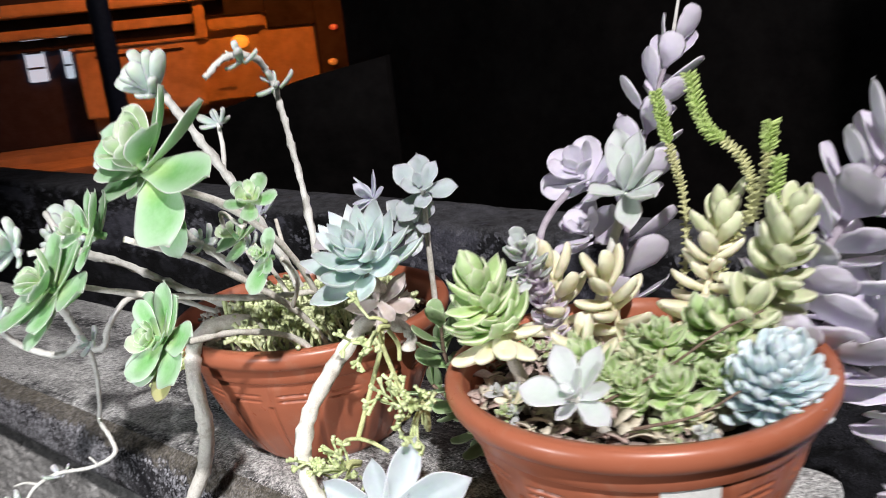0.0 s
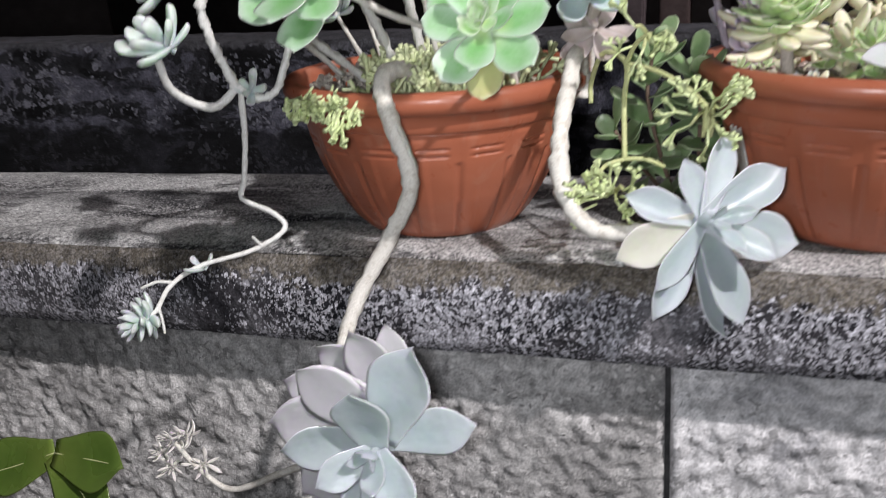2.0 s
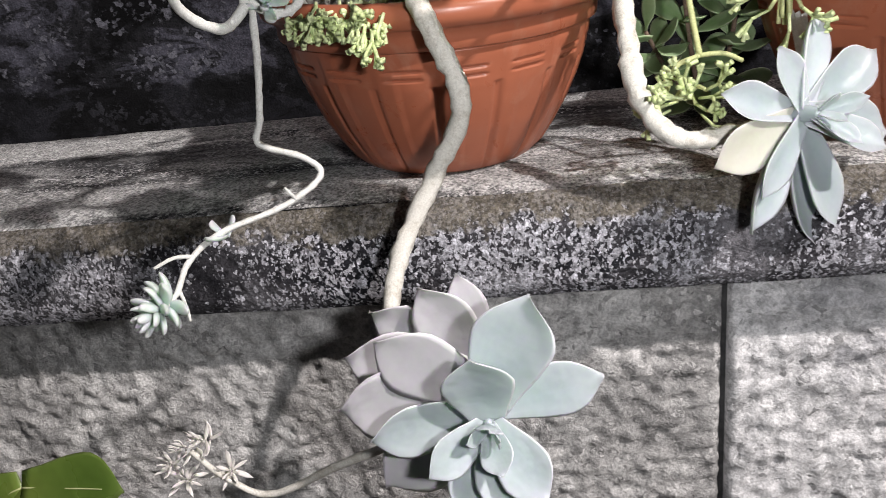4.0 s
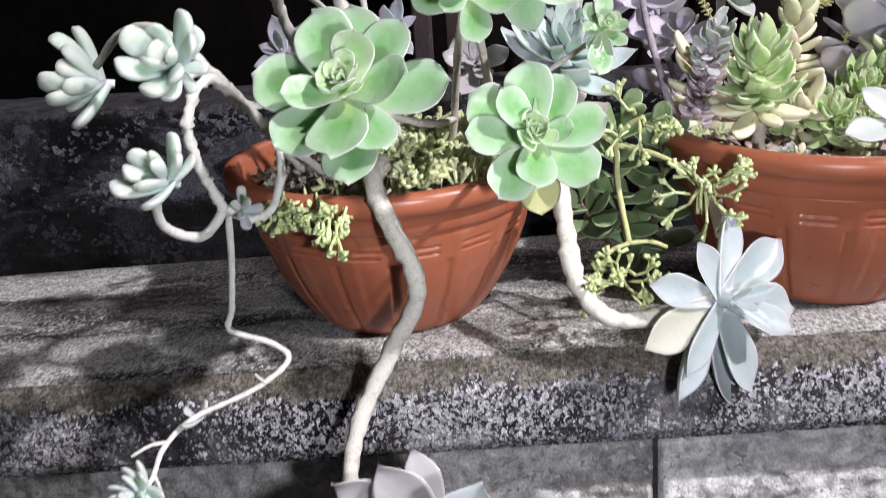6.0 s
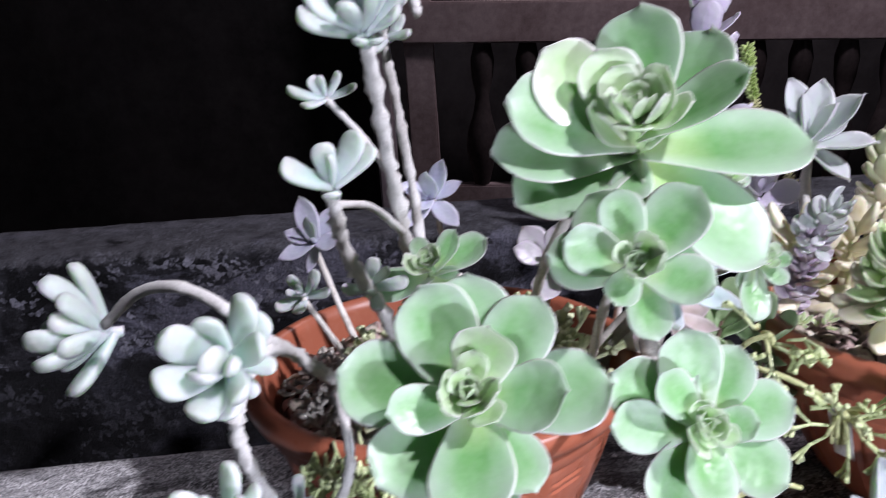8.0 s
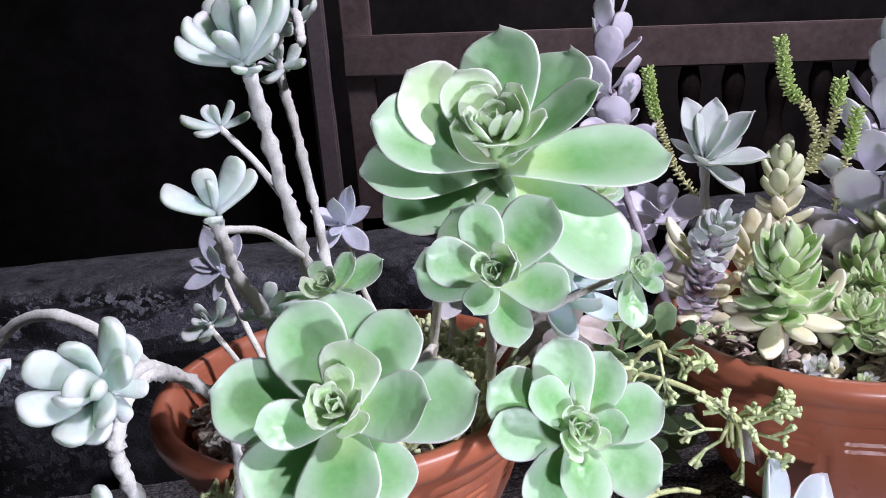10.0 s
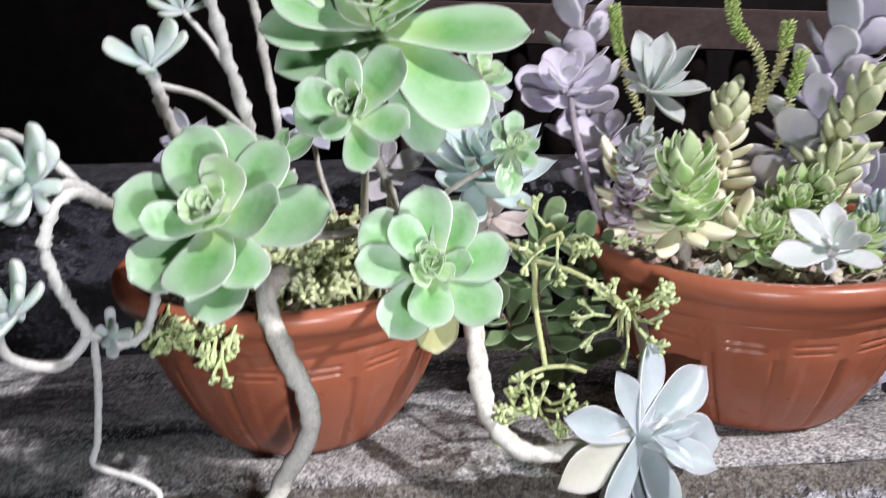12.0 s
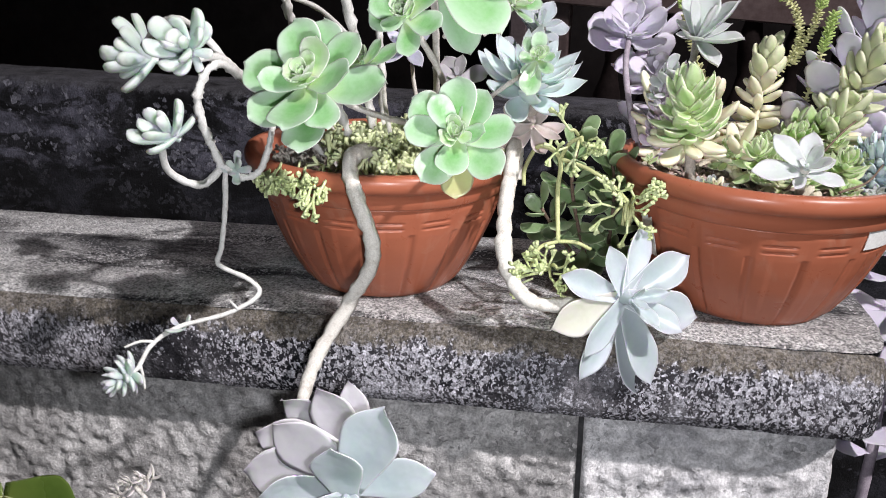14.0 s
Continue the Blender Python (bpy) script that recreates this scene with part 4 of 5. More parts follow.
# ---- plants in the first bowl ----
# green rosettes on bare grey branches
green = thing("rosette_plant", (-0.60, 0.40, 0.108), "green rosette succulent with pale leaf margins on bare branches", "succulent")
for path, r0, r1 in (
    ([(-0.60, 0.40, 0.105), (-0.594, 0.39, 0.15), (-0.586, 0.36, 0.20), (-0.575, 0.31, 0.245), (-0.565, 0.262, 0.272)], 0.0042, 0.0034),
    ([(-0.594, 0.39, 0.15), (-0.604, 0.34, 0.158), (-0.618, 0.26, 0.182), (-0.622, 0.205, 0.205)], 0.0036, 0.003),
    ([(-0.557, 0.36, 0.108), (-0.556, 0.335, 0.135), (-0.549, 0.29, 0.155), (-0.540, 0.245, 0.165)], 0.0036, 0.003),
    ([(-0.562, 0.375, 0.108), (-0.561, 0.345, 0.155), (-0.563, 0.28, 0.21), (-0.565, 0.225, 0.242)], 0.0038, 0.003),
    ([(-0.561, 0.345, 0.155), (-0.540, 0.34, 0.18), (-0.508, 0.315, 0.206), (-0.495, 0.302, 0.216)], 0.0025, 0.002),
    ([(-0.565, 0.30, 0.232), (-0.555, 0.295, 0.245), (-0.522, 0.292, 0.238)], 0.0022, 0.002),
    ([(-0.535, 0.30, 0.235), (-0.52, 0.298, 0.252), (-0.510, 0.294, 0.262)], 0.0020, 0.0018),
    ([(-0.63, 0.40, 0.102), (-0.636, 0.385, 0.15), (-0.634, 0.362, 0.195)], 0.0030, 0.0024),
):
    stem("branch", path, 0.74 * r0, 0.74 * r1, BARK, green, 0.2)
posed(green, (-0.6255, 0.1795, 0.2165), (-0.09, -0.72, 0.68), "green", [(31, 10, 48, 14, 1), (5, 6, 50, 17, 1.05), (331, 8, 47, 17, 1), (283, -6, 51, 19, 1), (214, 0, 39, 17, 1), (137, 1, 46, 17, 1.05), (79, 4, 54, 19, 1), (186, 10, 46, 12, 1), (187, -6, 46, 22, 0.95), (108, 19, 33, 10, 0.95), (268, 18, 38, 10, 1.1), (347, 28, 31, 10, 1), (257, 52, 22, 5, 0.8), (94, 43, 18, 6, 1.25), (214, 48, 20, 5, 1), (48, 66, 10, 4, 1), (310, 72, 10, 3, 1)], "young", seed=11)
lower = posed(green, (-0.533, 0.215, 0.18), (0.05, -0.85, 0.52), "green", [(8, 7, 41, 11, 1), (328, 10, 37, 11, 1), (280, 3, 40, 13, 1), (234, 0, 41, 13, 1), (149, -1, 40, 13, 1), (88, 2, 38, 11, 1), (57, 2, 43, 15, 1), (179, 13, 34, 10, 1), (42, 25, 32, 8, 0.95), (270, 22, 23, 8, 1), (135, 38, 21, 6, 0.9), (354, 49, 15, 4, 0.9), (111, 63, 14, 4, 1), (253, 65, 14, 3, 1)], "young", seed=12)
part("leaf", LEAF["fading"][0], lower, Matrix.Rotation(radians(184), 4, "Z") @ Matrix.Translation((0, 0, -0.016)) @ Matrix.Rotation(radians(-10), 4, "X") @ Matrix.Scale(0.041, 4), "yellowing old leaf")
posed(green, (-0.559, 0.236, 0.302), (-0.10, -0.58, 0.80), "green", [(90, 16, 54, 15, 1), (105, 8, 58, 20, 1.05), (124, 0, 54, 24, 1.1), (58, 26, 53, 18, 0.95), (32, 36, 37, 12, 0.95), (0, 24, 57, 18, 0.95), (328, 4, 63, 18, 1), (283, 20, 49, 12, 0.95), (282, -15, 73, 19, 0.85), (176, -12, 24, 21, 1.2), (92, 26, 25, 15, 1.2), (305, 45, 28, 9, 1), (51, 59, 16, 6, 0.9), (240, 50, 26, 7, 0.6), (129, 48, 22, 7, 0.8), (238, -33, 68, 20, 0.9), (218, -52, 60, 26, 0.75)], "young", seed=13)
posed(green, (-0.5655, 0.195, 0.257), (-0.12, -0.86, 0.48), "green", [(73, 6, 28, 9, 1), (17, 11, 29, 9, 1), (322, 10, 36, 9, 1), (252, 5, 29, 9, 1.05), (197, 1, 28, 11, 1), (153, 23, 20, 6, 1.05), (82, -10, 33, 16, 1), (34, -6, 33, 16, 1.1), (318, 57, 18, 3, 1), (269, 52, 18, 3, 0.9), (167, 57, 15, 3, 0.8), (348, 68, 9, 2, 1)], "young", seed=14)
posed(green, (-0.4913, 0.2831, 0.2255), (0.2, -0.85, 0.48), "green", [(359, 7, 20, 8, 1), (29, -1, 19, 10, 0.9), (89, 1, 14, 9, 1), (217, 11, 17, 8, 0.9), (259, 24, 14, 5, 0.9), (163, -1, 29, 10, 0.9), (143, -6, 17, 10, 1), (337, 49, 10, 3, 1)], "young", seed=15)
rosette(green, (-0.508, 0.292, 0.262), (0.55, -0.45, 0.65), 0.020, "green", spin=40, seed=18, tiers=[(5, 1.0, 10, "green"), (4, 0.7, 40, "young"), (2, 0.4, 70, "young")])
posed(green, (-0.65, 0.3496, 0.2081), (-0.15, -0.62, 0.77), "green", [(327, 19, 27, 11, 0.9), (304, 2, 36, 11, 1), (115, -2, 36, 13, 1.1), (229, -8, 28, 13, 1.2), (111, 32, 19, 7, 1.1), (308, 39, 15, 4, 0.9), (37, 12, 23, 11, 0.9), (263, 8, 17, 11, 0.9)], "young", seed=17)

# ghost plants: hanging stems with one large rosette at the end
ghost = thing("ghost_plant", (-0.635, 0.36, 0.11), "pale grey-blue ghost plant rosette on a bare hanging stem", "succulent", "hanging ghost plants")
stem("stem", [(-0.635, 0.375, 0.112), (-0.64, 0.335, 0.132), (-0.640, 0.300, 0.130), (-0.627, 0.283, 0.105), (-0.612, 0.278, 0.062), (-0.634, 0.278, 0.016), (-0.658, 0.262, -0.033), (-0.660, 0.235, -0.075), (-0.635, 0.20, -0.078), (-0.61, 0.175, -0.066)], 0.0066, 0.0056, BARK, ghost, 0.2, seg=12)
posed(ghost, (-0.588, 0.146, -0.074), (0.15, -0.96, 0.12), "ghost", [(341, 4, 74, 24, 0.95), (287, 0, 65, 24, 0.85), (222, 24, 50, 10, 0.95), (266, -2, 29, 28, 0.8), (189, 18, 53, 14, 0.9), (165, 10, 59, 18, 0.85), (118, 26, 44, 10, 0.9), (129, -6, 81, 32, 0.9), (92, 10, 66, 21, 0.9), (92, -2, 83, 35, 0.9), (9, 24, 54, 10, 1.25), (54, 6, 74, 35, 1.05), (72, 0, 84, 56, 0.9), (32, 2, 69, 70, 0.85), (14, -2, 62, 77, 0.7), (60, -5, 78, 77, 0.8), (202, 44, 29, 6, 1), (2, 60, 24, 4, 1), (89, 54, 22, 4, 0.8), (299, 68, 21, 3, 1)], seed=21, old="ghostback")
stem("flower_stalk", [(-0.625, 0.18, -0.10), (-0.69, 0.195, -0.140), (-0.745, 0.20, -0.172), (-0.775, 0.20, -0.16), (-0.795, 0.2, -0.140)], 0.0030, 0.0018, BARK, ghost)
for k, (x, z) in enumerate(((-0.80, -0.135), (-0.787, -0.128), (-0.812, -0.150), (-0.768, -0.152), (-0.80, -0.162))):
    rosette(ghost, (x, 0.197, z), (-0.5 + 0.3 * k, -0.7, 0.5), 0.015, "scale", 14, -15, 75, 30 * k, seed=60 + k, height=1.3)

ghost2 = thing("ghost_plant", (-0.525, 0.42, 0.11), "pale grey-blue ghost plant on a thick bare stem beside pot", "succulent", "hanging ghost plants")
stem("stem", [(-0.527, 0.43, 0.112), (-0.523, 0.395, 0.136), (-0.519, 0.36, 0.122), (-0.515, 0.318, 0.088), (-0.507, 0.300, 0.054), (-0.486, 0.297, 0.032), (-0.455, 0.300, 0.032), (-0.428, 0.306, 0.034)], 0.0064, 0.0058, BARK, ghost2, 0.2, seg=12)
hung = posed(ghost2, (-0.408, 0.292, 0.046), (0.58, -0.76, 0.28), "slim", [(336, -6, 60, 12, 0.85), (295, -2, 67, 12, 0.95), (250, -6, 75, 12, 1), (229, 18, 49, 6, 1), (204, -12, 85, 16, 0.85), (198, -18, 96, 22, 0.7), (155, -14, 74, 22, 0.75), (141, -9, 56, 12, 0.85), (66, -12, 53, 16, 0.95), (12, -8, 42, 12, 1), (209, 33, 31, 4, 0.95), (276, 32, 31, 5, 0.9), (348, 56, 19, 3, 0.8), (202, 63, 19, 2, 0.9)], seed=23)
part("leaf", LEAF["aged"][0], hung, Matrix.Rotation(radians(110), 4, "Z") @ Matrix.Translation((0, 0, -0.016)) @ Matrix.Rotation(radians(-16), 4, "X") @ Matrix.Diagonal((0.067, 0.061, 0.061, 1)), "yellowing old leaf")

# blue-green dense rosette over the rim
blue = thing("echeveria", (-0.50, 0.43, 0.11), "dense blue-green echeveria rosette leaning over the pot rim", "succulent")
stem("stem", [(-0.54, 0.44, 0.108), (-0.52, 0.41, 0.15), (-0.502, 0.38, 0.178)], 0.006, 0.005, BARK_GREY, blue)
rosette(blue, (-0.507, 0.374, 0.207), (0.25, -0.50, 0.83), 0.055, "echev", 38, 2, 80, 0, "", 0.6, 0.3, seed=31, height=0.5)
rosette(blue, (-0.505, 0.385, 0.158), (0.2, -0.6, 0.4), 0.034, "dry", 9, -40, -5, 0, "", 0.6, 0.7, seed=32, label="withered brown under-leaves")
star = thing("ghost_plant", (-0.52, 0.46, 0.11), "small pale ghost plant star on a thin stem", "succulent")
stem("stem", [(-0.53, 0.47, 0.106), (-0.522, 0.462, 0.18), (-0.513, 0.455, 0.232)], 0.003, 0.0022, BARK, star)
rosette(star, (-0.512, 0.452, 0.236), (0.55, -0.55, 0.62), 0.036, "ghost", 9, 0, 60, 0, "", 0.6, 0.45, seed=33)
rosette(star, (-0.518, 0.448, 0.205), (0.7, -0.5, 0.3), 0.030, "ghost", 6, 0, 50, 40, "", 0.6, 0.5, seed=34)

# blue finger-leaved plant arching over the side
finger = thing("pachyphytum", (-0.70, 0.39, 0.11), "powdery blue finger-leaved succulent with chalky arching stems", "succulent")
stem("stem", [(-0.690, 0.39, 0.108), (-0.705, 0.33, 0.15), (-0.713, 0.27, 0.195), (-0.712, 0.225, 0.212), (-0.722, 0.215, 0.19), (-0.722, 0.225, 0.16), (-0.715, 0.232, 0.135)], 0.0035, 0.0030, STEM_WHITE, finger, 0.42, steps=14)
stem("stem", [(-0.715, 0.232, 0.135), (-0.724, 0.215, 0.125), (-0.733, 0.19, 0.140), (-0.727, 0.172, 0.165)], 0.0030, 0.0025, STEM_WHITE, finger)
stem("stem", [(-0.713, 0.27, 0.195), (-0.712, 0.235, 0.215), (-0.713, 0.205, 0.218)], 0.0030, 0.0025, STEM_WHITE, finger)
stem("stem", [(-0.713, 0.25, 0.204), (-0.722, 0.236, 0.226), (-0.742, 0.235, 0.240), (-0.765, 0.243, 0.236), (-0.787, 0.252, 0.218)], 0.0029, 0.0024, STEM_WHITE, finger)
posed(finger, (-0.7152, 0.1906, 0.2267), (-0.15, -0.85, 0.5), "finger", [(333, 26, 30, 6, 1), (320, 7, 24, 6, 1), (13, 52, 26, 6, 1), (65, 62, 33, 6, 1), (132, 56, 33, 6, 1.1), (175, 38, 28, 6, 1.1), (194, 17, 23, 6, 1), (271, -9, 18, 6, 1), (217, -19, 15, 9, 0.9), (287, 30, 26, 3, 1), (251, 75, 25, 3, 1), (230, 37, 26, 3, 1), (185, 70, 25, 3, 1), (260, 51, 24, 0, 0.8)], seed=41)
posed(finger, (-0.7196, 0.169, 0.1723), (-0.5, -0.68, 0.5), "finger", [(357, 19, 26, 6, 1), (338, -15, 19, 6, 1), (47, 61, 26, 6, 1), (158, 61, 31, 6, 1), (151, 82, 27, 6, 1), (201, 33, 23, 6, 1.1), (315, 16, 21, 3, 1), (331, 49, 20, 3, 1), (232, 56, 23, 3, 1), (297, 39, 22, 0, 0.8)], seed=42)
posed(finger, (-0.8016, 0.2742, 0.206), (-0.8, -0.5, 0.25), "finger", [(359, 46, 38, 3, 1), (17, 24, 36, 3, 1), (313, 61, 29, 3, 1), (227, 75, 36, 3, 1), (220, 57, 35, 3, 1.1), (195, 28, 35, 7, 1.1), (256, 46, 27, 2, 1), (39, 18, 24, 3, 1), (332, 42, 31, 2, 1), (110, 72, 28, 3, 1), (167, 38, 27, 3, 1)], seed=43)
stem("runner", [(-0.714, 0.234, 0.134), (-0.718, 0.238, 0.102), (-0.722, 0.236, 0.070), (-0.724, 0.234, 0.056), (-0.697, 0.231, 0.048), (-0.688, 0.228, 0.038), (-0.706, 0.214, 0.026), (-0.738, 0.194, 0.018), (-0.752, 0.178, 0.008), (-0.757, 0.166, -0.006), (-0.762, 0.158, -0.010)], 0.0021, 0.0015, STEM_WHITE, finger, 0.18)
stem("twig", [(-0.750, 0.180, 0.010), (-0.757, 0.172, 0.013), (-0.766, 0.165, 0.010)], 0.0012, 0.0009, STEM_WHITE, finger, 0.2)
stem("twig", [(-0.756, 0.168, -0.004), (-0.753, 0.166, -0.014), (-0.752, 0.165, -0.022)], 0.0012, 0.0008, STEM_WHITE, finger, 0.2)
stem("twig", [(-0.700, 0.217, 0.028), (-0.703, 0.214, 0.034), (-0.704, 0.212, 0.037)], 0.0011, 0.0008, STEM_WHITE, finger, 0.2)
rosette(finger, (-0.767, 0.152, -0.012), (-0.45, -0.8, -0.15), 0.0185, "bud", 24, -12, 72, 0, "", 0.6, 0.5, seed=44, height=0.8)
rosette(finger, (-0.738, 0.194, 0.020), (-0.25, -0.35, 0.9), 0.014, "finger", spin=20, seed=45, height=0.3, tiers=[(2, 1.0, 25, "finger"), (1, 0.7, 60, "finger")])
stem("runner", [(-0.714, 0.232, 0.136), (-0.702, 0.236, 0.128), (-0.690, 0.24, 0.132), (-0.683, 0.245, 0.150), (-0.690, 0.27, 0.165), (-0.70, 0.31, 0.15), (-0.70, 0.35, 0.125)], 0.0026, 0.0022, STEM_WHITE, finger, 0.3)
rosette(finger, (-0.704, 0.230, 0.136), (0.2, -0.8, 0.5), 0.014, "finger", spin=0, seed=46, height=0.5, tiers=FEW)

# tall chalky stems with small finger rosettes
tall = thing("pachyphytum", (-0.665, 0.42, 0.11), "tall chalky-stemmed succulent topped with powdery finger rosettes", "succulent")
stem("stem", [(-0.661, 0.43, 0.106), (-0.663, 0.40, 0.18), (-0.668, 0.362, 0.260), (-0.670, 0.325, 0.325), (-0.6705, 0.313, 0.340)], 0.0042, 0.0034, STEM_WHITE, tall, 0.42, steps=18)
stem("stem", [(-0.657, 0.44, 0.106), (-0.661, 0.44, 0.20), (-0.669, 0.436, 0.28), (-0.674, 0.431, 0.325), (-0.664, 0.410, 0.349), (-0.652, 0.375, 0.352), (-0.647, 0.350, 0.338)], 0.0034, 0.0025, STEM_WHITE, tall, 0.40, steps=16)
stem("stem", [(-0.670, 0.40, 0.106), (-0.676, 0.36, 0.17), (-0.686, 0.31, 0.225), (-0.687, 0.282, 0.268)], 0.0038, 0.0033, STEM_WHITE, tall, 0.42, steps=18)
stem("stem", [(-0.668, 0.364, 0.254), (-0.684, 0.376, 0.274), (-0.7035, 0.386, 0.294)], 0.0022, 0.0019, STEM_WHITE, tall)
stem("stem", [(-0.665, 0.385, 0.214), (-0.676, 0.335, 0.244), (-0.687, 0.29, 0.258)], 0.0022, 0.0019, STEM_WHITE, tall)
posed(tall, (-0.6709, 0.3115, 0.3382), (-0.1, -0.5, 0.85), "finger", [(118, 33, 33, 6, 1.1), (100, 43, 32, 6, 1), (73, 46, 29, 6, 1), (26, 74, 28, 3, 1), (327, 71, 33, 3, 1.1), (307, 48, 34, 3, 1.1), (307, 32, 38, 6, 1.1), (279, 23, 23, 6, 1.1), (229, 16, 15, 10, 0.9), (189, 29, 18, 10, 0.9), (42, 44, 30, 3, 1), (183, 55, 25, 3, 1), (258, 58, 28, 3, 1)], seed=51)
posed(tall, (-0.7041, 0.3861, 0.2956), (-0.2, -0.45, 0.87), "finger", [(130, 38, 23, 2, 1.1), (71, 55, 15, 2, 1.1), (10, 69, 13, 1, 0.9), (328, 32, 17, 2, 1), (303, 3, 19, 2, 1.1), (170, 22, 18, 2, 1.2)], seed=52)
posed(tall, (-0.6854, 0.2799, 0.2706), (-0.1, -0.5, 0.86), "finger", [(103, 40, 26, 2, 1.2), (23, 62, 21, 2, 1.1), (320, 75, 16, 1, 0.8), (331, 32, 27, 2, 1.1), (311, 19, 26, 2, 1.2), (197, 31, 16, 5, 1.1)], seed=53)
rosette(tall, (-0.674, 0.430, 0.328), (-0.3, -0.5, 0.8), 0.018, "finger", spin=0, seed=54, height=0.5, tiers=FEW)
rosette(tall, (-0.656, 0.388, 0.354), (-0.2, -0.4, 0.85), 0.017, "finger", spin=0, seed=50, height=0.5, tiers=FEW)
rosette(tall, (-0.680, 0.335, 0.203), (0.1, -0.7, 0.6), 0.020, "finger", spin=0, seed=55, height=0.5, tiers=FEW)
small = thing("ghost_plant", (-0.715, 0.45, 0.11), "small grey-blue ghost plant shoots at the pot rim", "succulent")
stem("stem", [(-0.705, 0.44, 0.108), (-0.72, 0.445, 0.15), (-0.732, 0.447, 0.188)], 0.0026, 0.002, BARK, small)
posed(small, (-0.7284, 0.4221, 0.2021), (-0.3, -0.75, 0.6), "pale", [(31, 14, 32, 6, 0.8), (125, 6, 26, 6, 0.8), (82, 9, 23, 6, 0.8), (269, 5, 20, 6, 1.1), (355, -8, 28, 9, 0.9), (174, -7, 20, 9, 0.8), (4, 49, 18, 3, 0.9)], seed=56)
stem("stem", [(-0.708, 0.42, 0.108), (-0.722, 0.415, 0.14), (-0.735, 0.408, 0.168)], 0.0022, 0.0018, BARK, small)
rosette(small, (-0.736, 0.407, 0.172), (-0.3, -0.7, 0.6), 0.021, "finger", 10, 5, 70, 0, seed=57)
stem("stem", [(-0.63, 0.50, 0.108), (-0.648, 0.51, 0.16), (-0.654, 0.515, 0.20)], 0.0026, 0.002, BARK, small)
posed(small, (-0.6576, 0.5129, 0.2032), (-0.1, -0.7, 0.7), "pale", [(332, 41, 32, 4, 0.9), (291, 17, 27, 4, 0.8), (222, -5, 33, 4, 0.8), (153, 7, 31, 4, 0.8), (81, 37, 26, 4, 0.9), (342, 79, 32, 4, 0.9), (174, 35, 23, 4, 0.8)], seed=58)
stem("stem", [(-0.585, 0.44, 0.108), (-0.58, 0.42, 0.16), (-0.578, 0.40, 0.19)], 0.0026, 0.002, BARK, small)
rosette(small, (-0.577, 0.398, 0.194), (0.1, -0.6, 0.75), 0.032, "ghostback", 9, 0, 60, 20, seed=59)


# ---- fine branching tufts ----
def bead(bm, a, b, r0, r1, seg=6):
    """One short plump twig segment."""
    tube(bm, [a, a.lerp(b, 0.35), a.lerp(b, 0.75), b, b + (b - a) * 0.06], r0, r1, seg, 1, 0.05, False)


def twigs(bm, rnd, at, way, length, r, depth, droop=0.0):
    way = Vector(way).normalized()
    end = at + way * length
    bead(bm, at, end, r * 0.75, r)
    if depth == 0:
        for k in range(rnd.choice((2, 3, 3))):
            d = (way + Vector((rnd.uniform(-1, 1), rnd.uniform(-1, 1), rnd.uniform(-1, 1))) * 0.9).normalized()
            bead(bm, end, end + d * length * rnd.uniform(0.45, 0.7), r, r * 1.35)
        return
    for k in range(rnd.choice((2, 3))):
        d = (way + Vector((rnd.uniform(-1, 1), rnd.uniform(-1, 1), rnd.uniform(-1, 0.9) - droop)) * 0.85).normalized()
        twigs(bm, rnd, end, d, length * rnd.uniform(0.7, 0.95), r, depth - 1, droop)


def tuft(parent, spots, seed, mat, length=0.010, r=0.0013, depth=2, droop=0.2, label=""):
    rnd = random.Random(seed)
    bm = bmesh.new()
    for at, way in spots:
        twigs(bm, rnd, Vector(at), way, length, r, depth, droop)
    ob = part("tuft", finish(bm, "tuft", mat), parent, None, label)
    return tagged(ob, kind="stuff")


rhip = thing("rhipsalis", (-0.50, 0.40, 0.11), "yellow-green jointed trailing cactus with beady twig tufts over the rim", "succulent")
stem("stem", [(-0.515, 0.41, 0.112), (-0.50, 0.385, 0.138), (-0.480, 0.367, 0.133), (-0.478, 0.352, 0.108), (-0.472, 0.328, 0.074)], 0.0019, 0.0019, STEM_LIME, rhip, 0.06)
stem("stem", [(-0.480, 0.367, 0.133), (-0.455, 0.352, 0.130), (-0.433, 0.342, 0.120), (-0.420, 0.342, 0.108)], 0.0018, 0.0015, STEM_LIME, rhip, 0.06)
stem("stem", [(-0.472, 0.328, 0.074), (-0.458, 0.330, 0.074), (-0.446, 0.335, 0.068)], 0.0016, 0.0015, STEM_LIME, rhip, 0.06)
stem("stem", [(-0.472, 0.328, 0.074), (-0.486, 0.325, 0.068), (-0.492, 0.322, 0.052)], 0.0016, 0.0015, STEM_LIME, rhip, 0.06)
stem("stem", [(-0.480, 0.367, 0.133), (-0.472, 0.36, 0.148), (-0.462, 0.353, 0.155)], 0.0018, 0.0015, STEM_LIME, rhip, 0.06)
rnd = random.Random(70)
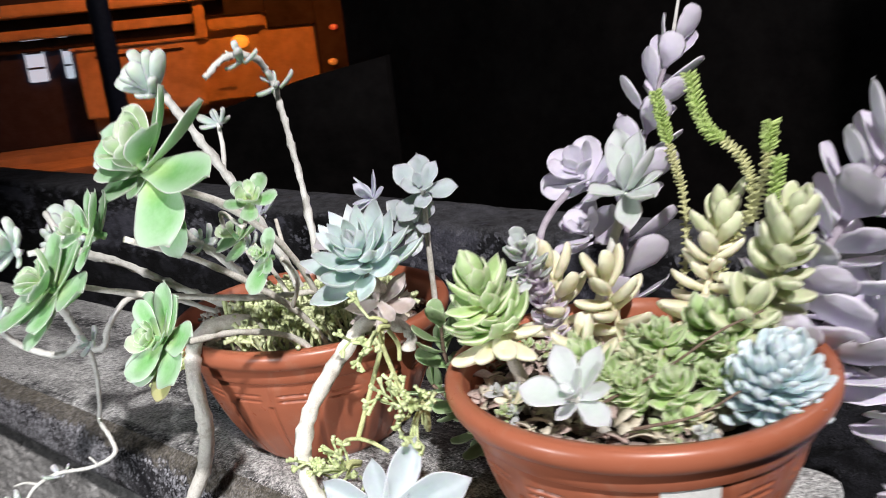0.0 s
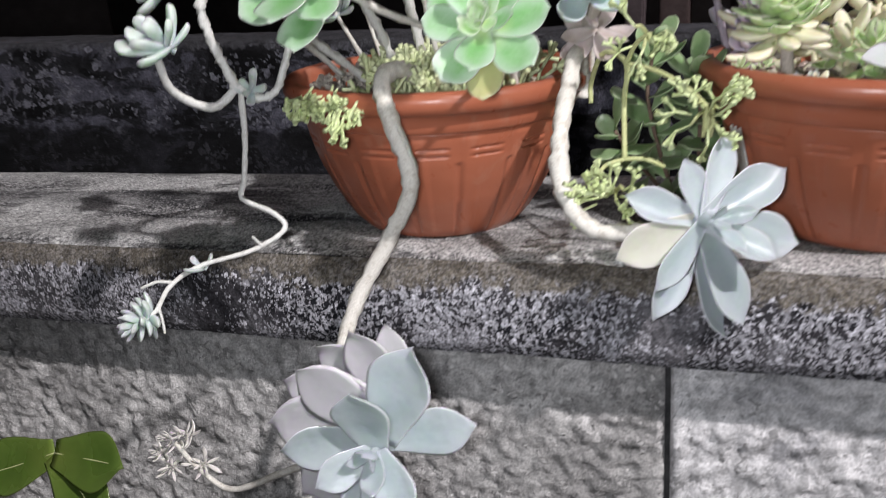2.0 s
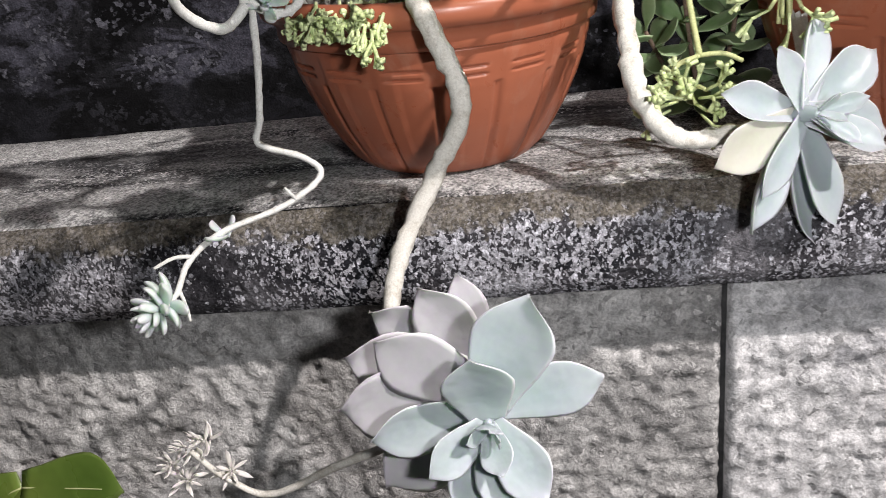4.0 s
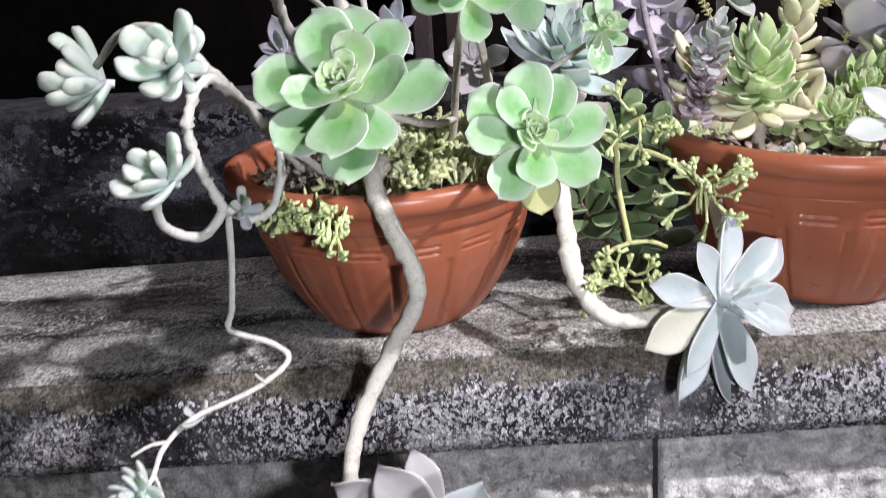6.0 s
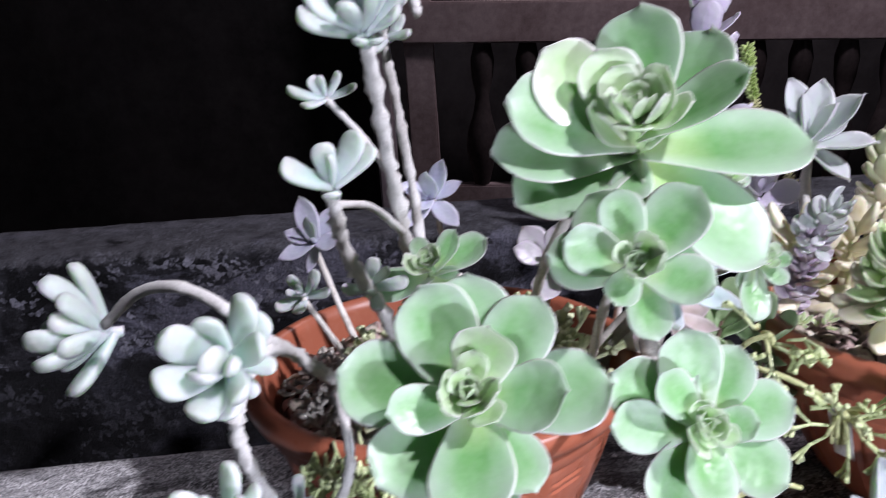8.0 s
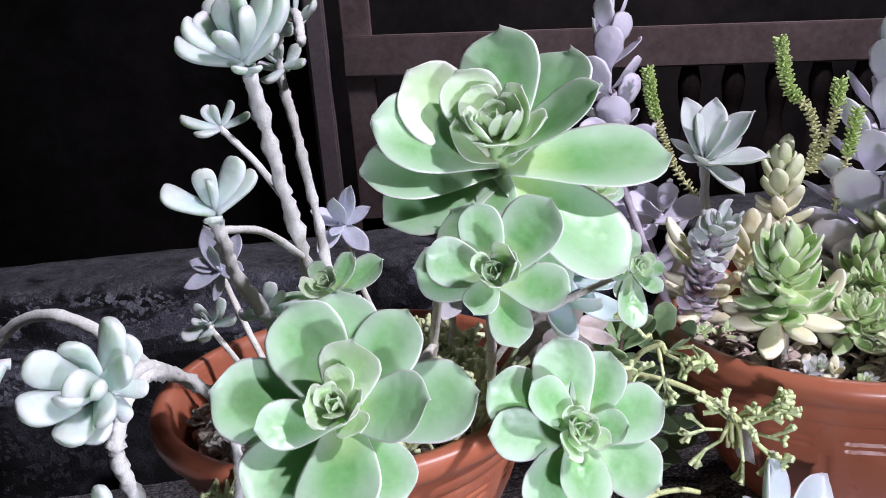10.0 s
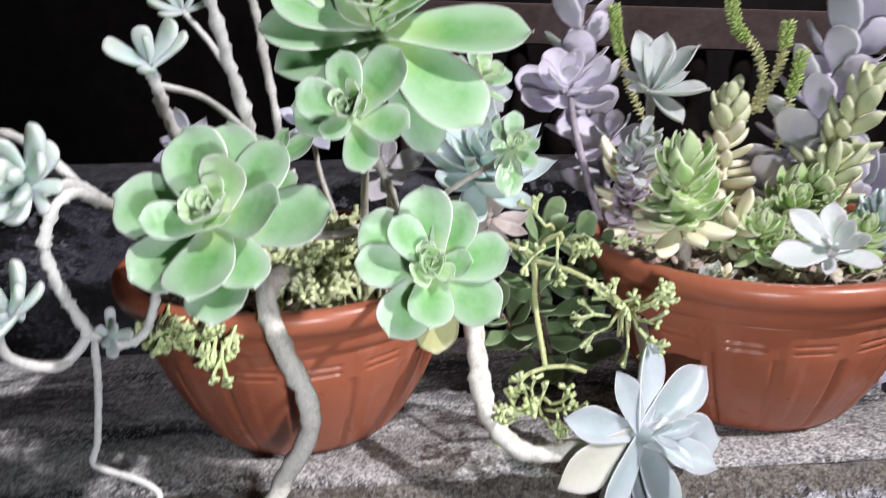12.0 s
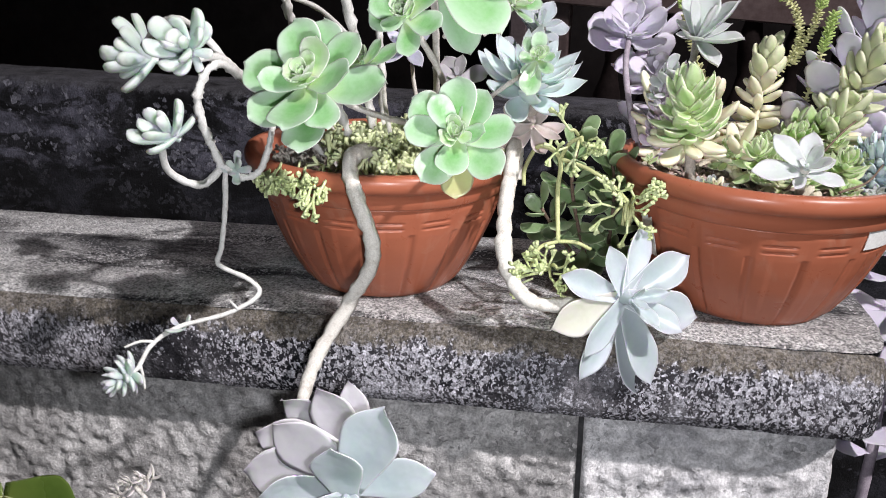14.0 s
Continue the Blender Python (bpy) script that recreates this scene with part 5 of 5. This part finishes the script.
for k, (centre, spread, n) in enumerate((((-0.464, 0.352, 0.152), 0.012, 7), ((-0.420, 0.340, 0.104), 0.018, 15), ((-0.479, 0.320, 0.050), 0.018, 15))):
    spots = []
    for _ in range(n):
        d = Vector((rnd.uniform(-1, 1), rnd.uniform(-1, 0.3), rnd.uniform(-1, 1)))
        spots.append((Vector(centre) + d * spread * rnd.uniform(0.2, 1), d + Vector((0, -0.3, 0.2))))
    tuft(rhip, spots, 71 + k, TUFT, 0.0105, 0.00125, 1, 0.1)
    for at, _ in spots[::2]:
        stem("twig", [Vector(centre) * 0.7 + Vector(at) * 0.3 + Vector((0, 0.012, 0)), Vector(centre).lerp(Vector(at), 0.6) + Vector((0, 0.004, 0.003)), at], 0.0015, 0.0012, STEM_LIME, rhip, 0.06, steps=4, seg=7)
mat_plant = thing("sedum_mat", (-0.655, 0.40, 0.11), "mat of tiny yellow-green jointed sedum twigs covering the soil", "succulent")
rnd = random.Random(9)
spots = []
for _ in range(150):
    a, q = rnd.uniform(0, 2 * math.pi), 0.098 * math.sqrt(rnd.random())
    x, y = -0.622 + 0.72 * q * math.cos(a), 0.408 + q * 0.82 * math.sin(a)
    spots.append(((x, y, 0.097), (rnd.uniform(-0.5, 0.5), rnd.uniform(-0.8, 0.2), 1)))
tuft(mat_plant, spots, 74, TUFT_PALE, 0.0185, 0.0017, 1, -0.35)
tuft(mat_plant, [((-0.712 + 0.004 * k, 0.320 - 0.005 * (k % 5), 0.116 + 0.003 * (k % 3)), (0.25 * (k % 3 - 1), -0.8, -0.1 - 0.25 * (k % 2))) for k in range(14)], 75, TUFT, 0.0095, 0.0014, 2, 0.45)
tuft(mat_plant, [((-0.672 + 0.005 * k, 0.292 - 0.006 * (k % 3), 0.116 - 0.004 * (k % 3)), (0.1 * (k % 3 - 1), -0.6, -0.5)) for k in range(4)], 76, TUFT, 0.008, 0.0014, 2, 0.5)
rnd = random.Random(19)
spots = []
for _ in range(36):
    a, q = rnd.uniform(0, 2 * math.pi), 0.05 * math.sqrt(rnd.random())
    spots.append(((-0.705 + q * math.cos(a) * 0.7, 0.40 + q * math.sin(a), 0.099), (rnd.uniform(-0.7, 0.7), rnd.uniform(-0.7, 0.7), 0.8)))
tuft(mat_plant, spots, 77, BARK_GREY, 0.011, 0.0013, 1, 0.0, "dry grey twigs")

# dark leafy plant between the pots
jade = thing("leafy_plant", (-0.465, 0.47, 0.0), "dark green leafy plant growing up between the pots", "plant")
for k, path in enumerate(([(-0.455, 0.475, 0.0), (-0.466, 0.445, 0.05), (-0.474, 0.425, 0.10), (-0.470, 0.42, 0.135)], [(-0.44, 0.49, 0.0), (-0.437, 0.46, 0.05), (-0.436, 0.44, 0.09), (-0.44, 0.43, 0.12)], [(-0.46, 0.48, 0.0), (-0.485, 0.45, 0.04), (-0.50, 0.43, 0.07)])):
    spike(jade, path, 0.036, "jade", (24, 22, 14)[k], 12, 0.8, 45, 81 + k, r=0.002, mat=STEM_DARK)

# broad glossy leaves that reach up in front of the wall
broad = thing("broad_leaf_plant", (-1.02, 0.34, -0.72), "glossy dark green broad leaves with yellow midribs below the ledge", "plant")
stem("stalk", [(-0.99, 0.26, -0.72), (-0.985, 0.24, -0.45), (-0.955, 0.215, -0.30), (-0.932, 0.20, -0.181)], 0.004, 0.0028, STEM_LIME, broad, 0.05)
for way, face, s in (((1, -0.06, 0.10), (-0.12, -0.80, 0.58), 0.088), ((0.75, -0.25, -0.45), (0.1, -0.85, 0.5), 0.09), ((-0.8, -0.1, -0.35), (0, -0.8, 0.6), 0.09)):
    y = Vector(way).normalized()
    x = y.cross(Vector(face)).normalized()
    m = Matrix((x, y, x.cross(y))).transposed().to_4x4()
    m = Matrix.Translation((-0.932, 0.200, -0.178)) @ m
    leaf = part("leaf", LEAF["glossy"][0], broad, m @ Matrix.Scale(s, 4))
    bm = bmesh.new()
    tube(bm, [(0, 0.0, 0.0), (0, 0.3, 0.002), (0, 0.6, 0.026), (0, 0.8, 0.056)], 0.012, 0.004, 7, 5, 0.03)
    part("midrib", finish(bm, "midrib", STEM_LIME), leaf, None, "yellow midrib")

# ---- plants in the second bowl ----
lime = thing("sedeveria", (-0.38, 0.39, 0.11), "lime green pointed-leaf rosette stem at the pot edge", "succulent")
stem("stem", [(-0.372, 0.405, 0.106), (-0.376, 0.395, 0.14), (-0.379, 0.388, 0.165)], 0.005, 0.004, BARK_GREY, lime)
spike(lime, [(-0.379, 0.389, 0.156), (-0.380, 0.385, 0.168), (-0.381, 0.380, 0.182), (-0.382, 0.377, 0.192)], 0.0325, "lime", 58, 8, 0.76, 74, 91, r=0.0045, wild=2.6)
spike(lime, [(-0.379, 0.390, 0.148), (-0.379, 0.389, 0.152), (-0.379, 0.388, 0.156)], 0.032, "yellow", 9, -14, 1, 5, 90, r=0.004)
lime2 = thing("sedeveria", (-0.32, 0.42, 0.11), "small lime green pointed-leaf rosettes low in the pot", "succulent")
for k, (x, y, z, r) in enumerate(((-0.322, 0.405, 0.145, 0.026), (-0.254, 0.405, 0.142, 0.025), (-0.288, 0.445, 0.152, 0.027), (-0.345, 0.43, 0.140, 0.018), (-0.265, 0.475, 0.16, 0.028))):
    stem("stem", [(x, y + 0.02, 0.106), (x, y + 0.012, 0.12), (x, y + 0.006, z - 0.01)], 0.004, 0.003, BARK_GREY, lime2)
    rosette(lime2, (x, y, z), (0.1 * (k % 3 - 1), -0.45, 0.85), r, "lime", 26, -10, 80, 40 * k, "", 0.6, 0.4, seed=92 + k, height=1.1, power=1.1)
cover = thing("sedum_mat", (-0.33, 0.40, 0.115), "low mixed lime and yellow sedum offsets over the grit", "succulent")
rnd = random.Random(33)
for k in range(22):
    a, q = radians(rnd.uniform(170, 345)), rnd.uniform(0.055, 0.105)
    x, y = -0.305 + q * math.cos(a), 0.447 + q * math.sin(a)
    if abs(x + 0.292) < 0.035 and y < 0.40:
        continue
    rosette(cover, (x, y, 0.122), (rnd.uniform(-0.4, 0.4), -0.45, 0.85), rnd.uniform(0.009, 0.016), rnd.choice(("lime", "yellow", "lime", "white")), rnd.choice((7, 9, 12)), 5, 75, rnd.uniform(0, 90), seed=300 + k, height=0.8)
for k in range(22):
    x, y = rnd.uniform(-0.315, -0.232), rnd.uniform(0.392, 0.472)
    rosette(cover, (x, y, 0.124 + 0.25 * (y - 0.39) + rnd.uniform(0, 0.008)), (rnd.uniform(-0.5, 0.5), -0.5, 0.8), rnd.uniform(0.013, 0.020), rnd.choice(("lime", "lime", "plump")), rnd.choice((12, 15, 18)), 0, 75, rnd.uniform(0, 90), seed=340 + k, height=1.0)
yellow = thing("golden_sedum", (-0.32, 0.53, 0.11), "pale yellow plump-leaved sedum stems", "succulent")
spike(yellow, [(-0.318, 0.53, 0.106), (-0.314, 0.545, 0.14), (-0.311, 0.558, 0.175), (-0.309, 0.566, 0.205)], 0.034, "yellow", 44, -10, 0.80, 74, 95, r=0.0035, wild=2.2, tip_kind="plump", tip_from=0.72)
spike(yellow, [(-0.262, 0.50, 0.106), (-0.256, 0.49, 0.135), (-0.248, 0.483, 0.165)], 0.031, "yellow", 26, -5, 0.9, 66, 96, r=0.0035, tip_kind="plump", tip_from=0.6)
spike(yellow, [(-0.355, 0.50, 0.106), (-0.360, 0.497, 0.14), (-0.362, 0.49, 0.166)], 0.034, "yellow", 16, 5, 0.9, 66, 97, r=0.003)
spike(yellow, [(-0.395, 0.49, 0.106), (-0.40, 0.485, 0.14), (-0.405, 0.48, 0.17)], 0.035, "yellow", 16, 0, 0.9, 66, 98, r=0.003)
spike(yellow, [(-0.335, 0.44, 0.108), (-0.336, 0.432, 0.125), (-0.336, 0.425, 0.142)], 0.028, "yellow", 11, 10, 0.9, 60, 94, r=0.003)
limetop = thing("sedeveria", (-0.24, 0.52, 0.11), "cream and lime green plump-leaved stems above the pot", "succulent")
spike(limetop, [(-0.262, 0.525, 0.106), (-0.250, 0.512, 0.15), (-0.236, 0.503, 0.19), (-0.224, 0.498, 0.225)], 0.031, "plump", 50, -2, 0.85, 74, 99, r=0.0035, wild=2.0)
spike(limetop, [(-0.285, 0.50, 0.106), (-0.283, 0.49, 0.13), (-0.280, 0.482, 0.152)], 0.026, "lime", 26, 0, 0.85, 72, 100, r=0.003)
white = thing("ghost_plant", (-0.292, 0.37, 0.11), "whitish green star rosette at the pot's front edge", "succulent")
stem("stem", [(-0.29, 0.385, 0.106), (-0.291, 0.37, 0.128), (-0.292, 0.358, 0.143)], 0.004, 0.0035, BARK, white)
posed(white, (-0.2913, 0.3551, 0.1483), (-0.05, -0.62, 0.78), "star", [(105, 4, 41, 9, 1), (48, 16, 37, 9, 0.9), (357, 12, 34, 9, 1), (297, 5, 24, 9, 0.9), (250, -1, 31, 11, 0.95), (161, 0, 19, 11, 1), (319, 48, 21, 4, 1), (91, 45, 10, 4, 1), (247, 43, 26, 4, 1)], seed=101)
flower = thing("ghost_plant", (-0.375, 0.52, 0.11), "white-lilac ghost plant rosette high on a knobbly stem", "succulent")
stem("stem", [(-0.385, 0.50, 0.106), (-0.384, 0.52, 0.16), (-0.377, 0.545, 0.215)], 0.0042, 0.0034, STEM_WHITE, flower, 0.25)
posed(flower, (-0.3768, 0.5451, 0.2243), (0.15, -0.45, 0.88), "star", [(19, 44, 51, 5, 0.8), (336, 52, 49, 5, 0.8), (266, 53, 53, 5, 0.85), (226, 22, 50, 5, 0.85), (195, -7, 44, 5, 0.8), (76, 3, 21, 5, 0.8), (45, 62, 40, 3, 0.8), (246, 73, 39, 3, 0.8), (30, 4, 31, 5, 0.8), (270, 26, 35, 5, 0.8), (145, 29, 41, 5, 0.9)], seed=102)
lilac = thing("kalanchoe", (-0.42, 0.50, 0.11), "lilac paddle-leaved kalanchoe on purple stems", "succulent")
stem("stem", [(-0.415, 0.48, 0.106), (-0.428, 0.49, 0.145), (-0.440, 0.515, 0.19), (-0.442, 0.556, 0.215)], 0.0034, 0.0028, STEM_LILAC, lilac)
rosette(lilac, (-0.442, 0.572, 0.228), (0.0, -0.62, 0.75), 0.050, "lilac", 15, 0, 66, 50, "", 0.6, 0.5, seed=103, height=0.6)
stem("stem", [(-0.405, 0.49, 0.106), (-0.404, 0.47, 0.15), (-0.402, 0.46, 0.18)], 0.007, 0.004, STEM_LILAC, lilac)
spike(lilac, [(-0.406, 0.486, 0.108), (-0.404, 0.472, 0.14), (-0.402, 0.458, 0.172)], 0.0155, "purple", 64, 20, 0.9, 55, 108, r=0.005, mat=STEM_LILAC, wild=2.6)
spike(lilac, [(-0.402, 0.460, 0.168), (-0.401, 0.450, 0.184), (-0.399, 0.442, 0.198)], 0.021, "icy", 22, 14, 0.9, 68, 104, r=0.004, mat=STEM_LILAC, wild=2.2)
rosette(lilac, (-0.412, 0.535, 0.19), (0, -0.6, 0.8), 0.036, "lilac", 9, 0, 66, 0, seed=105, height=0.6)
spike(lilac, [(-0.40, 0.56, 0.106), (-0.42, 0.61, 0.19), (-0.426, 0.655, 0.26), (-0.418, 0.682, 0.318)], 0.050, "lilac", 28, 25, 0.75, 60, 106, r=0.003, mat=STEM_LILAC)
stem("flower_stalk", [(-0.418, 0.682, 0.318), (-0.408, 0.695, 0.40), (-0.396, 0.70, 0.48)], 0.0016, 0.001, STEM_WHITE, lilac)
powder = thing("powder_blue_succulent", (-0.207, 0.43, 0.11), "dense powder-blue crested succulent on the pot rim", "succulent")
spike(powder, [(-0.222, 0.458, 0.108), (-0.215, 0.452, 0.129), (-0.208, 0.445, 0.146)], 0.029, "powder", 150, 14, 0.95, 82, 107, r=0.012)

# needle-leaved sedum stems
needles = thing("needle_sedum", (-0.32, 0.55, 0.11), "wiry sedum stems with bright green needle tips", "succulent")


def needle_stem(path, seed, r=0.0015, length=0.0044, tip=0.3):
    rnd = random.Random(seed)
    pts = curve_points(path, 14)
    for lo, hi, mat in ((0.0, 1 - tip, SEDUM_OLD), (1 - tip, 1.0, SEDUM)):
        bm = bmesh.new()
        sub = pts[int(lo * (len(pts) - 1)) : int(hi * (len(pts) - 1)) + 1]
        tube(bm, sub, r, r * 0.8, 7, 1, 0.1, False)
        n = int(len(sub) * (5.5 if mat is SEDUM else 3.2))
        for i in range(n):
            f = i / n * (len(sub) - 1)
            c = sub[int(f)].lerp(sub[min(int(f) + 1, len(sub) - 1)], f % 1)
            axis = (sub[min(int(f) + 1, len(sub) - 1)] - sub[max(int(f) - 1, 0)]).normalized()
            m = frame_of(axis, i * 137.5 + rnd.uniform(-15, 15))
            d = (m @ Vector((0, 1, 0.55 if mat is SEDUM else 0.25))).normalized()
            bead(bm, c, c + d * (length * rnd.uniform(0.7, 1) * (1.3 if mat is SEDUM else 0.85) + r), 0.0013, 0.0007, 5)
        part("stem" if mat is SEDUM_OLD else "tip", finish(bm, "needles", mat), needles)


needle_stem([(-0.325, 0.57, 0.106), (-0.306, 0.57, 0.175), (-0.284, 0.565, 0.215), (-0.290, 0.560, 0.248), (-0.312, 0.550, 0.272), (-0.321, 0.547, 0.308)], 111)
needle_stem([(-0.285, 0.565, 0.20), (-0.272, 0.56, 0.24), (-0.268, 0.56, 0.272)], 112)
needle_stem([(-0.28, 0.56, 0.106), (-0.266, 0.555, 0.19), (-0.258, 0.55, 0.25)], 113)
needle_stem([(-0.335, 0.532, 0.104), (-0.352, 0.585, 0.155), (-0.376, 0.625, 0.198), (-0.387, 0.629, 0.228), (-0.395, 0.630, 0.256), (-0.400, 0.627, 0.286)], 114)

# lilac shrub past the end of the ledge
leaning = thing("kalanchoe", (-0.255, 0.525, 0.11), "large pale lilac-leaved kalanchoe leaning out of the bowl", "succulent")
spike(leaning, [(-0.258, 0.520, 0.108), (-0.246, 0.555, 0.150), (-0.230, 0.580, 0.195), (-0.204, 0.600, 0.245), (-0.182, 0.618, 0.290)], 0.060, "lilac", 46, 12, 0.72, 60, 121, r=0.004, mat=STEM_LILAC)
shrub = thing("kalanchoe", (-0.13, 0.61, -0.72), "lilac-leaved kalanchoe growing up past the ledge end", "succulent")
stem("stem", [(-0.12, 0.62, -0.72), (-0.125, 0.62, -0.45), (-0.125, 0.62, -0.22)], 0.008, 0.006, STEM_LILAC, shrub)
spike(shrub, [(-0.125, 0.62, -0.25), (-0.132, 0.61, -0.10), (-0.155, 0.60, 0.03), (-0.182, 0.585, 0.09), (-0.202, 0.575, 0.13)], 0.066, "lilac", 44, 5, 0.9, 50, 122, r=0.004, mat=STEM_LILAC)

# dry twigs lying across the second bowl
for path in ([(-0.300, 0.375, 0.122), (-0.272, 0.425, 0.140), (-0.250, 0.452, 0.160), (-0.232, 0.475, 0.170)], [(-0.262, 0.372, 0.124), (-0.237, 0.400, 0.128), (-0.222, 0.425, 0.138)]):
    twig = thing("dry_twig", path[0], "thin brown dry twig lying across the potting soil", "twig", "dry twigs in the bowl")
    stem("stem", path, 0.0011, 0.0007, STEM_DARK, twig, 0.15)
